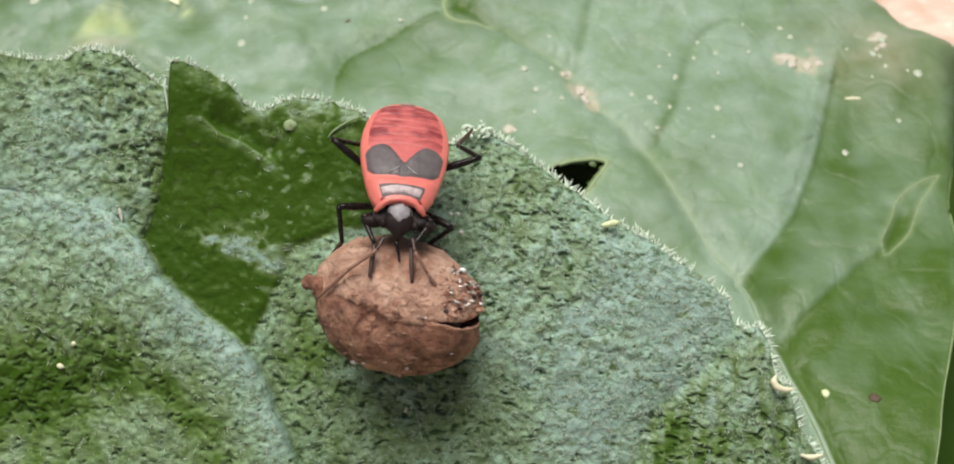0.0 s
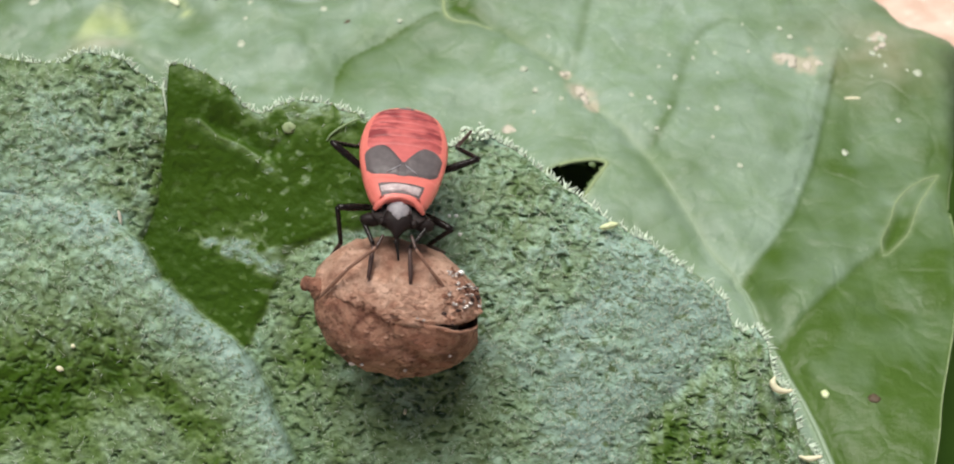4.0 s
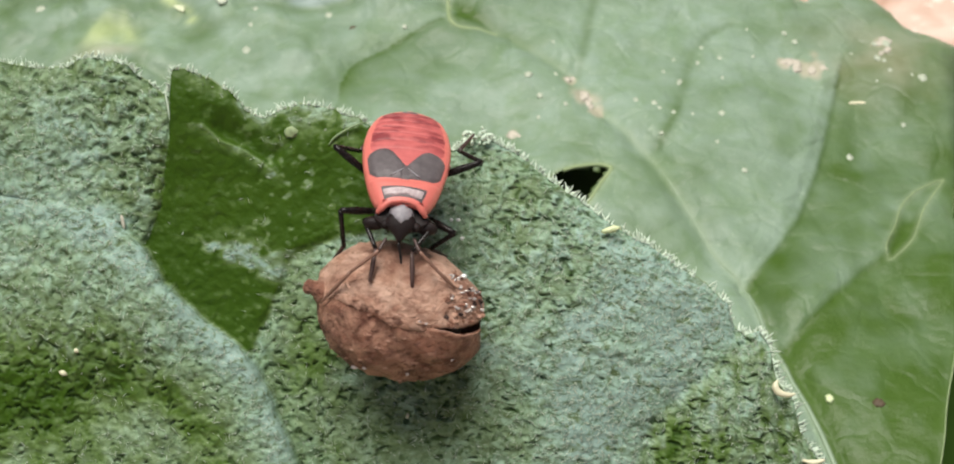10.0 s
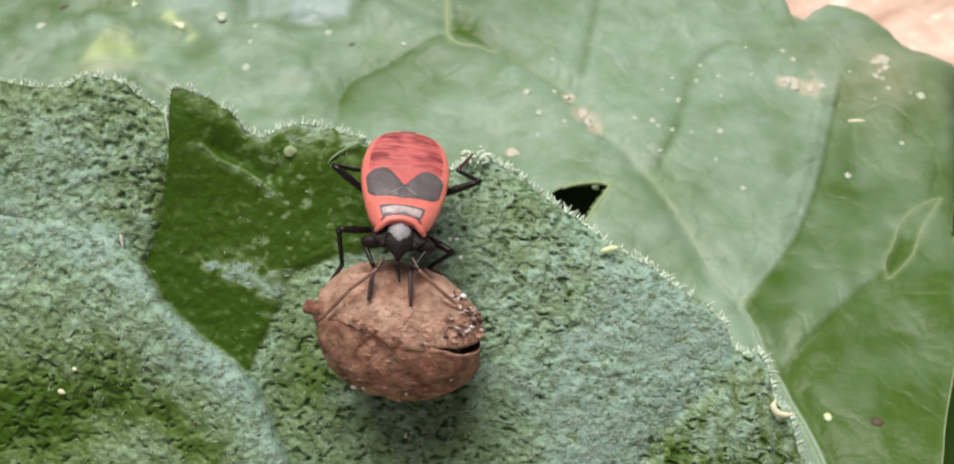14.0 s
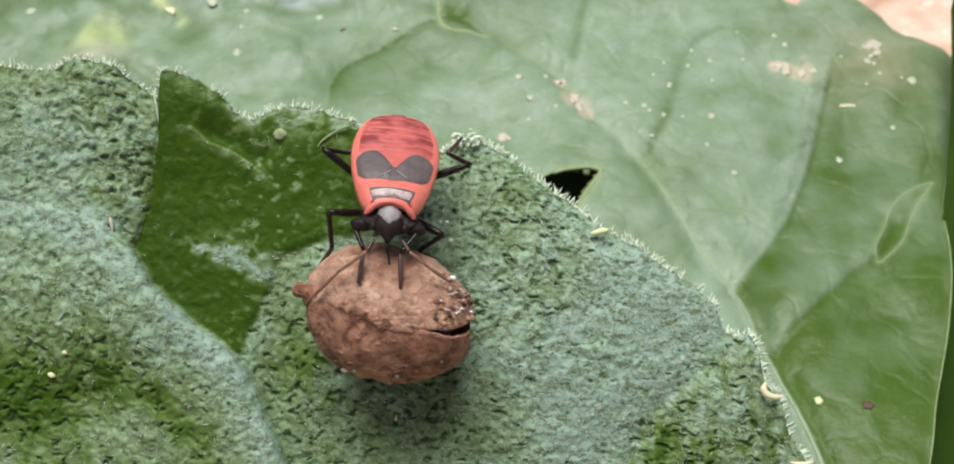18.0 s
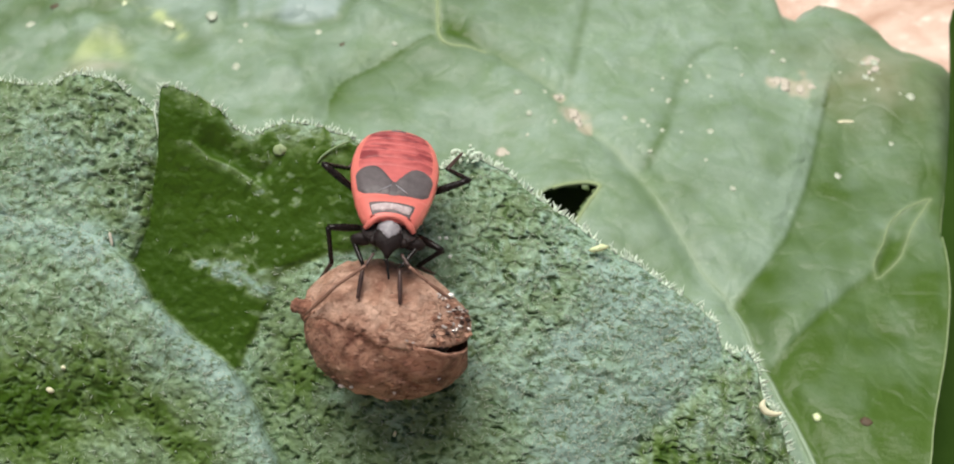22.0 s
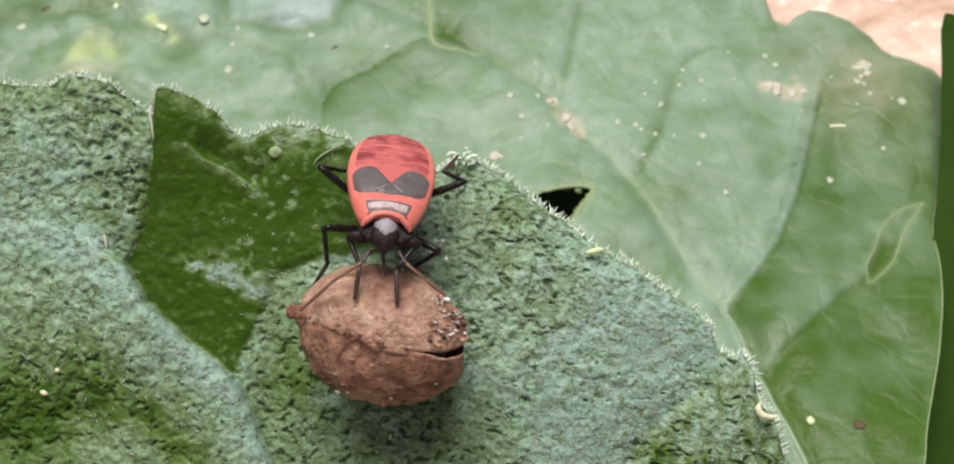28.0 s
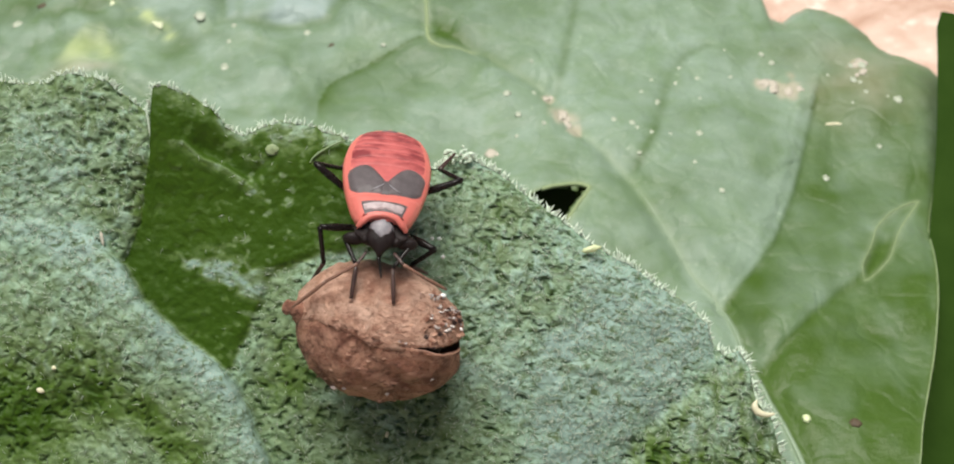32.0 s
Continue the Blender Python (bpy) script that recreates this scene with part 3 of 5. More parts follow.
    at = rng.uniform(0, run[-1], n)
    at = at[lumps(at, at * 0, 0.9, 29, 3) + rng.uniform(-0.9, 0.9, n) > -0.05]
    n = len(at)
    hu, hv = np.interp(at, run, fine_u), np.interp(at, run, fine_v)
    tu = np.interp(at + 0.25, run, fine_u) - np.interp(at - 0.25, run, fine_u)
    tv = np.interp(at + 0.25, run, fine_v) - np.interp(at - 0.25, run, fine_v)
    hw = leaf_height(hu, hv)[0] - 0.5
    way = np.stack([-tv / 0.5 + rng.normal(0, 0.5, n), tu / 0.5 + 0.35 + rng.normal(0, 0.3, n), rng.normal(0.3, 0.5, n)], 1)
    v1, f1 = hair_mesh(np.stack([hu, hv, hw], 1), way, rng.uniform(0.10, 0.34, n) * rng.uniform(0.7, 1.45, n) * (1 + 0.20 * rise(-2, 3, hu)), rng.uniform(0.028, 0.058, n) * (1 + 0.4 * rise(-2, 3, hu)))
    tagged(part("fringe", v1, f1, FRINGE, leaf, "fine pale hairs along the leaf rim"), kind="stuff")
    n = 30000
    iu = rng.integers(60, len(us) - 18, n)
    ik = rng.integers(3, 360, n)
    keep = rng.uniform(0, 1, n) < down[ik, iu] ** 1.5 * 0.95
    iu, ik = iu[keep], ik[keep]
    base = np.stack([u[ik, iu], v[ik, iu], w[ik, iu]], 1)
    m = len(base)
    way = np.stack([rng.normal(0, 0.9, m), rng.normal(0.1, 0.9, m), np.full(m, 0.55)], 1)
    v2, f2 = hair_mesh(base, way, rng.uniform(0.12, 0.34, m), rng.uniform(0.012, 0.024, m))
    tagged(part("down", v2, f2, HAIR, leaf, "short whitish down on the leaf face"), kind="stuff")
    roll = [(x, y, float(leaf_height(np.array([x - 0.02]), np.array([y]))[0][0]) + 0.16) for x, y in curve([(-13.86, 7.0), (-13.93, 6.5), (-13.85, 5.9), (-13.80, 5.2)], 6)]
    part("rolled_edge", *tube(roll, (0.02, 0.05, 0.05, 0.02), 6), FRINGE, leaf, "thin pale rolled edge of a lobe")
    ridge = [(x, y, float(leaf_height(np.array([x]), np.array([y]))[0][0]) - 0.05) for x, y in curve([(-6.68, 4.20), (-6.5, 4.46), (-6.03, 4.80), (-5.44, 5.09), (-5.06, 5.21)], 6)]
    part("fold_ridge", *tube(ridge, (0.03, 0.055, 0.05, 0.02), 8), UNDER, leaf, "pale ridge of a small fold near the rim")
    stalk = curve([(-2, -24, -0.4), (0, -32, -6), (1, -34, -20), (0, -32, -36)], 8)
    part("stalk", *tube(stalk, (0.9, 1.2, 1.4), 12), STALK, leaf)
    return leaf


build_main_leaf()


def leaf_surface(u, v):
    w, _, _ = leaf_height(np.array([float(u)]), np.array([float(v)]))
    return float(w[0])


# ---- the broad smooth leaf below ----
BG = -17.0
MIDRIB = [(-9.7, 41.1), (-1.0, 35.7), (3.3, 32.0), (5.85, 29.5), (7.4, 26.7), (9.3, 24.1), (11.0, 21.4), (12.5, 18.0), (13.9, 14.4), (15.3, 11.9), (15.9, 9.8), (16.3, 7.8), (17.1, 4.7), (18.3, 0.9), (19.9, -6.2)]
SIDE_VEINS = [[(15.4, 11.6), (15.8, 12.3), (17.3, 14.2), (19.2, 17.1), (21.0, 21.4), (21.8, 23.7), (22.9, 27.4), (23.5, 29.2)], [(16.9, 6.4), (17.4, 7.2), (19.9, 10.1), (22.4, 12.8), (24.2, 14.2), (26.4, 17.2)],
              [(11.2, 22.6), (12.6, 25.7), (14.2, 31.9), (15.5, 33.8), (17.1, 34.7)], [(6.4, 29.5), (7.4, 34.6), (8.1, 38.8)],
              [(-9.3, 27.6), (-9.2, 28.8), (-8.7, 30.6), (-6.2, 32.5), (-2.9, 34.7)], [(-9.5, 27.1), (-10.1, 29.1), (-12.0, 33.1), (-16.9, 35.4), (-20.8, 39.1)], [(-9.5, 26.8), (-14.5, 27.7), (-21.6, 30.1)],
              [(-2.6, 41.7), (-2.45, 39.7), (-2.3, 37.0), (-2.2, 35.0), (-1.9, 34.2), (-1.2, 33.85), (0.05, 33.85), (1.0, 33.6)], [(33.2, 30.7), (31.3, 24.8), (29.3, 18.9), (28.7, 14.4), (27.4, 8.9), (25.4, 3.0), (24.2, -1.1), (21.5, -8.9)]]
SMOOTH_SPOT = [(-18.0, 44.7), (-12.6, 44.2), (-8.0, 43.7), (-8.1, 41.7), (-8.3, 38.9), (-9.1, 36.8), (-13.3, 36.3), (-16.6, 36.7), (-17.1, 41.0)]
YELLOW_ARC = [(-26.6, 33.0), (-26.1, 34.4), (-25.15, 34.95), (-24.25, 34.6), (-23.4, 33.3)]
YELLOW_RUN = [(-24.9, 39.6), (-24.0, 38.9), (-22.2, 38.3), (-21.0, 36.9), (-20.2, 35.8)]
BEYOND = SIDE_VEINS[8] + [(70, -60), (70, 90), (35.4, 33.2)]


def smooth_leaf_height(x, y):
    dm, sm, _ = along(x, y, MIDRIB)
    z = BG + 0.9 * lumps(x, y, 16, 81, 2) - 0.55 * np.exp(-(dm / 0.9) ** 2) + 0.10 * np.exp(-((dm * sm - 0.25) / 0.3) ** 2)
    vein = 0.30 * np.exp(-(dm / 0.25) ** 2) * rise(-4, 8, x)
    bloom_shade = 0.80 + 0.24 * lumps(x, y, 9, 61, 3) + 0.14 * lumps(x, y, 3.4, 62, 2) + 0.12 * lumps(x, y, 1.5, 63, 2)
    # Shade of the upper midrib's groove, put into the colour.
    bloom_shade = bloom_shade - 0.28 * np.exp(-(dm / 0.45) ** 2) * rise(11, 4, x) * rise(-4, 0, x)
    for k, line in enumerate(SIDE_VEINS):
        d, s, r = along(x, y, line)
        z = z - (0.34 if k == 0 else 0.16) * np.exp(-(d / 0.5) ** 2) + 0.05 * np.exp(-(d / 0.22) ** 2)
        # Vein grooves are darkened by colour for the shade in them.
        bloom_shade = bloom_shade - (0.46 if 1 < k < 4 else 0.22 if 3 < k < 7 else 0.0) * np.exp(-(d / 0.34) ** 2) * (0.85 + 0.3 * lumps(x, y, 1.6, 64, 2))
        vein = np.maximum(vein, (0.5 if k == 7 else 0.06 if k == 8 else 0.0) * np.exp(-(d / 0.25) ** 2))
    d, s, r = along(x, y, SMOOTH_SPOT + SMOOTH_SPOT[:1])
    spot = inside(x, y, SMOOTH_SPOT) * (1 - np.exp(-d / 0.6))
    # Shadow inside the notch's corner is painted here.
    bloom_shade = bloom_shade - 0.40 * np.exp(-((x + 1.3) / 0.8) ** 2 - ((y - 35.2) / 1.3) ** 2) * (x > -2.2)
    bloom_shade = bloom_shade - 0.55 * np.exp(-((x + 26.5 + 0.25 * (y - 39)) / 0.8) ** 2 - ((y - 38.6) / 2.0) ** 2)
    bloom_shade = bloom_shade + 0.15 * spot - 0.28 * np.exp(-(d / 0.7) ** 2) - 0.34 * np.exp(-((x + 25) / 9) ** 2 - ((y - 36) / 9) ** 2) * (0.6 + 1.6 * lumps(x, y, 2.4, 68, 2))
    z = z - 0.45 * np.exp(-(d / 0.8) ** 2) + 0.45 * lumps(x, y, 4.0, 69, 2) * rise(0, -12, x) + 0.34 * np.abs(lumps(x, y, 2.6, 70, 2)) * rise(-18, -24, x)
    fold = list(reversed(SIDE_VEINS[0])) + MIDRIB[10:]
    d, s, r = along(x, y, fold)
    right = rise(-0.15, 0.25, d * np.sign(s)) * rise(35, 30, y)
    z = z - right * (0.7 * np.exp(-d / 1.6) * (1 - np.exp(-d / 0.5)))
    bloom_shade = bloom_shade - right * (0.46 + 0.20 * np.exp(-d / 1.2)) - right * 0.26 * rise(26, 8, y) - right * 0.14 * rise(17, 23, x) * rise(10, 3, y) + right * (0.10 * lumps(x, y, 5, 66, 2) + 0.10 * lumps(x * 1.5, y * 0.6, 1.8, 67, 2)) - right * 0.5 * (0.24 * lumps(x, y, 9, 61, 3) + 0.14 * lumps(x, y, 3.4, 62, 2))
    d2, s2, r2 = along(x, y, SIDE_VEINS[1])
    bloom_shade = bloom_shade - 0.26 * np.exp(-((x - 14.2) / 2.6) ** 2 - ((y - 15.8) / 4) ** 2) * (1 - right)
    # Light and dark side of the second fold, painted along its vein.
    bloom_shade = bloom_shade + right * (-0.34 + 0.60 * rise(-0.25, 0.25, d2 * np.sign(s2))) * np.exp(-d2 / 2.0) * rise(0, 0.12, r2) * rise(1, 0.85, r2)
    z = z + right * 0.30 * rise(-0.35, 0.35, d2 * np.sign(s2)) * np.exp(-d2 / 2.0) * rise(0, 0.1, r2) * rise(1, 0.85, r2)
    d, s, r = along(x, y, SIDE_VEINS[4])
    bloom_shade = bloom_shade - 0.42 * np.where(s < 0, np.exp(-d / 3.0), 0.0) * (x < 2)
    z = z + 0.20 * lumps(x, y, 3.4, 73, 2) + 0.06 * lumps(x, y, 1.2, 71, 2)
    return z, np.clip(vein, 0, 1), np.clip(bloom_shade, 0, 1)


BACK_EDGE = [(-80, 50), (-52, 66), (-20, 72), (8, 73), (19.0, 53.1), (21.4, 49.9), (21.5, 44.0), (21.6, 41.5), (22.0, 39.1), (23.0, 38.6), (23.8, 39.5), (24.9, 40.3), (26.4, 40.1), (27.7, 39.5), (28.8, 38.1), (29.4, 36.6), (30.1, 35.9), (31.3, 35.6), (32.6, 34.7), (33.6, 32.5), (34.9, 27.7), (36.7, 19.4)]
TEAR = [(4.2, 19.7), (5.1, 20.3), (6.2, 20.7), (7.3, 20.95), (7.9, 20.8), (8.05, 20.45), (7.35, 19.2), (6.7, 17.95), (6.0, 16.7)]
LOOP = [(24.2, 13.6), (24.25, 14.75), (25.2, 16.7), (25.85, 18.3), (26.6, 19.3), (27.8, 20.3), (29.05, 20.95), (28.75, 20.4), (27.2, 18.0), (26.1, 15.6), (24.65, 13.9)]


def inside(x, y, ring):
    hit = np.zeros(np.shape(x), bool)
    for (ax, ay), (bx, by) in zip(ring, ring[1:] + ring[:1]):
        cross = ((ay > y) != (by > y)) & (x < (bx - ax) * (y - ay) / (by - ay + 1e-12) + ax)
        hit ^= cross
    return hit


def build_smooth_leaf():
    xs = np.arange(-46, 44, 0.2)
    e = np.array(BACK_EDGE)
    back = np.interp(xs, e[:, 0], e[:, 1])
    k = np.linspace(0, 1, 440)
    foot = -34 - 0.012 * xs ** 2
    y = np.minimum(75 + (foot - 75)[None, :] * k[:, None], back[None, :])
    x = np.repeat(xs[None, :], len(k), 0)
    z, vein, bloom_shade = smooth_leaf_height(x, y)
    rim = back[None, :] - y
    z = z - 1.2 * np.exp(-rim / 1.5)
    dry = np.zeros(x.shape)
    for (cx, cy), r in (((6.8, 27.2), 1.0), ((7.5, 26.0), 0.7), ((20.2, 30.9), 0.6), ((22.2, 30.8), 1.3), ((5.9, 29.0), 0.5), ((2.0, 24.1), 0.5), ((27.1, 33.2), 0.9)):
        dry = np.maximum(dry, 0.7 * rise(0.5, 0.85, np.exp(-(np.hypot(x - cx, (y - cy) * 0.8) / r) ** 2) + 0.30 * lumps(x, y, 0.8, 91, 2)))
    px, py = (27.0, 32.0)
    dry = np.maximum(dry, 0.20 * np.exp(-((x - px) / 4.5) ** 2 - ((y - py) / 4) ** 2) * (1 + 0.7 * lumps(x, y, 2.0, 93, 2)))
    q = quads(*x.shape)
    q = q[np.ptp(y.reshape(-1)[q], axis=1) > 1e-4]
    for ring in (TEAR + TEAR[:1], SIDE_VEINS[8]):
        for (ax, ay), (bx, by) in zip(ring, ring[1:]):
            k2 = np.clip(((x - ax) * (bx - ax) + (y - ay) * (by - ay)) / ((bx - ax) ** 2 + (by - ay) ** 2), 0, 1)
            fx, fy = ax + k2 * (bx - ax), ay + k2 * (by - ay)
            near = np.hypot(x - fx, y - fy) < 0.16
            x, y = np.where(near, fx, x), np.where(near, fy, y)
    for ring, cut in ((TEAR, True), (LOOP, False), (BEYOND, True)):
        edge, _, _ = along(x, y, ring + ring[:1])
        vein = np.maximum(vein, (0.0 if ring is BEYOND else 0.55 if cut else 0.35) * np.exp(-(edge / (0.30 if cut else 0.22)) ** 2))
        hole = inside(x, y, ring)
        z = z - (0.5 if cut else 0.3) * hole * (1 - np.exp(-edge / 0.4))
        bloom_shade = bloom_shade - hole * (0.9 if cut else 0.05 + 0.5 * rise(18.5, 14.5, y))
        if cut:
            q = q[~hole.reshape(-1)[q].all(1)]
    d, _, _ = along(x, y, SMOOTH_SPOT + SMOOTH_SPOT[:1])
    film = inside(x, y, SMOOTH_SPOT) * rise(0.1, 0.7, d) * (0.80 + 0.5 * lumps(x * 1.6, y * 0.35, 1.4, 98, 2))
    film = np.maximum(film, 0.30 * rise(-23.2, -21.8, x) * rise(-16.0, -17.4, x) * rise(36.4, 37.4, y))
    d, _, _ = along(x, y, YELLOW_ARC)
    wedge = rise(0.25, -0.35, np.abs(x + 25.35) - (0.35 + 0.38 * (37.4 - y))) * rise(37.6, 35.2, y) * rise(32.4, 33.6, y - 0.10 * np.abs(x + 25.3))
    yellow = 0.22 * np.exp(-(d / 0.75) ** 2) + 0.34 * wedge * (0.75 + 0.5 * lumps(x * 1.6, y * 0.5, 1.2, 97, 2))
    d, _, _ = along(x, y, YELLOW_RUN)
    yellow = yellow + 0.8 * np.exp(-(d / 0.5) ** 2) * np.clip(0.5 + 0.9 * lumps(x, y, 1.0, 95, 2), 0, 1)
    dry = np.maximum(dry, 0.40 * np.exp(-((x + 25.2) / 2.0) ** 2 - ((y - 32.6 + 0.12 * (x + 25.2) ** 2) / 0.5) ** 2))
    leaf = new("smooth_leaf")
    leaf.location = (0, 0, 0.045)
    tagged(leaf, "broad dusty green leaf with pale veins and torn holes", "leaf")
    blade = part("blade", np.stack([x, y, z], -1).reshape(-1, 3), q[:, ::-1], SMOOTH, leaf)
    leaf_back(leaf, np.stack([x, y, z], -1), (0, 0, -0.3), 4, UNDER, inside(x, y, TEAR) | inside(x, y, BEYOND))

    def vein_tube(name, line, radii, label):
        pts = np.array(curve(line, 10))
        h, _, _ = smooth_leaf_height(pts[:, 0], pts[:, 1])
        part(name, *tube(np.column_stack([pts, h - 0.40 * max(radii)]), radii, 8), {"scar_rim": SCAR, "midrib": VEIN}[name], leaf, label)

    vein_tube("midrib", MIDRIB[2:], (0.04, 0.08, 0.13, 0.18), "pale raised midrib")
    for line in SIDE_VEINS[7:9] + [LOOP + LOOP[:1], TEAR[1:]]:
        vein_tube("scar_rim", line, (0.03, 0.05, 0.03) if line[0] in (LOOP[0], SIDE_VEINS[8][0]) else (0.13, 0.16, 0.10), "pale thickened rim of a torn hole")
    for name, value in (("vein", vein), ("film", film), ("yellow", np.clip(yellow, 0, 0.9)), ("bloom_shade", np.clip(bloom_shade, 0, 1)), ("dry", np.clip(dry, 0, 1))):
        at = blade.data.attributes.new(name, "FLOAT", "POINT")
        at.data.foreach_set("value", value.reshape(-1).astype(np.float32))
    part("stalk", *tube(curve([(14, -32, -18), (16, -37, -20), (17, -40, -30), (17, -40, -46)], 8), (0.9, 1.3, 1.5), 12), STALK, leaf)
    return leaf


build_smooth_leaf()


# A near-black leaf is added to stand for the shade behind the tear.
def build_under_shade_leaf():
    k, m = np.meshgrid(np.linspace(-1, 1, 90), np.linspace(-1, 1, 90))
    x = k * 47 * (1 - 0.10 * m * m) + 1
    y = m * 43 * (1 - 0.20 * k * k) - 4
    z = -27 + 0.8 * lumps(x, y, 9, 33, 3) - 3.0 * np.hypot(k, m) ** 3 * 0.6
    leaf = new("under_shade_leaf")
    leaf.location = (0, 0, 0.045)
    tagged(leaf, "near-black leaf added to stand for the shade under the broad leaf", "leaf")
    part("blade", np.stack([x, y, z], -1).reshape(-1, 3), quads(90, 90)[:, ::-1], SHADE_DARK, leaf)
    part("stalk", *tube(curve([(-6, -40, -28), (-6, -46, -31), (-6, -47, -46)], 6), (0.9, 1.2, 1.4), 10), STALK, leaf)


build_under_shade_leaf()


def build_blade():
    """A narrow upright leaf at the side, folded along its middle."""
    leaf = new("narrow_leaf")
    leaf.location = (0, 0, 0.045)
    tagged(leaf, "narrow dark green upright leaf beside the broad leaf", "leaf")
    spine = np.array(curve([(26.6, -5.8, -24.1), (29.4, 4.5, -22.9), (31.4, 14.2, -19.5), (33.3, 22.5, -17.4), (34.4, 29.6, -15.0), (34.6, 32.9, -13.5)], 14))
    n = len(spine)
    half = np.interp(np.linspace(0, 1, n), [0, 0.6, 0.85, 0.95, 1], [2.8, 2.9, 3.0, 2.6, 0.9])
    verts = []
    for p, a in zip(spine, half):
        for q in np.linspace(-1, 1, 15):
            verts.append(p + np.array((q * a, 0.5 * abs(q) * a, 0.45 * abs(q) * a)))
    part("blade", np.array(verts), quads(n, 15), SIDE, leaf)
    part("midrib", *tube([tuple(p + np.array((0, -0.1, -0.1))) for p in spine], (0.5, 0.4, 0.15), 8), STALK, leaf)
    foot = spine[0]
    part("stalk", *tube(curve([tuple(foot), (foot[0] + 2, foot[1] - 6, foot[2] - 8), (foot[0] + 2, foot[1] - 9, -46)], 6), (0.5, 0.9, 1.2), 10), STALK, leaf)


build_blade()


# ---- the dried seed capsule ----
NUT_AT = (-3.31, -3.13, 3.5)
NUT_A, NUT_B, NUT_C = 3.57, 2.93, 2.85


def nut_radius(p, ang, blunt=2.9):
    """Radius of the capsule round its long axis, as a share of its half thickness: blunt behind, drawn out above the split, cut off below it."""
    up = np.interp(p, [-1, -0.96, -0.86, -0.69, -0.5, -0.08, 0.31, 0.53, 0.78, 0.94, 1.0], [0.40, 0.57, 0.70, 0.85, 0.95, 1.0, 0.88, 0.75, 0.49, 0.29, 0.10])
    low = np.interp(p, [-1, -0.97, -0.93, -0.83, -0.61, -0.36, -0.03, 0.36, 0.64, 0.84, 0.91, 0.96, 1.0], [0.06, 0.16, 0.27, 0.52, 0.77, 0.92, 1.0, 0.98, 0.88, 0.72, 0.62, 0.52, 0.30])
    face = math.sqrt(1 - min(abs(p), 0.985) ** (2.4 if p < 0 else blunt))
    sn = np.sin(ang)
    r = np.where(sn > 0, up, low) * sn ** 2 + face * np.cos(ang) ** 2
    wide = 1 + 0.030 * lattice(np.cos(ang) * 2.2 + 9, sn * 2.2 + p * 3.1, 7) + 0.034 * lattice(np.cos(ang) * 5, sn * 5 + p * 6, 8) + 0.020 * lattice(np.cos(ang) * 13, sn * 13 + p * 17, 9)
    return r * wide * math.sqrt(max(1e-4, min(1.0, (1.0 + p) / 0.03)))


def nut_shell(first, last, thick, swell, us, n=40, blunt=2.9):
    """A valve of the capsule: the strip of a rounded spindle between two angles round its long axis."""
    def skin(grow):
        rows = []
        for p in us:
            ang = np.radians(np.linspace(first(p), last(p), n))
            lip = (0.008 + 0.03 * rise(0.3, 0.6, p)) * np.exp(-np.minimum(np.abs(ang - ang[0]), np.abs(ang - ang[-1])) / 0.09)
            rr = np.maximum(nut_radius(p, ang, blunt) * (swell + lip) - grow / NUT_B, 0.004)
            rows.append(np.stack([np.full(n, NUT_A * p), NUT_B * rr * np.sin(ang), NUT_C * rr * np.cos(ang)], 1))
        return np.array(rows)
    outer, inner = skin(0.0), skin(thick)
    loop = np.concatenate([outer, inner[:, ::-1]], 1)
    return loop.reshape(-1, 3), quads(len(us), 2 * n, True, True)


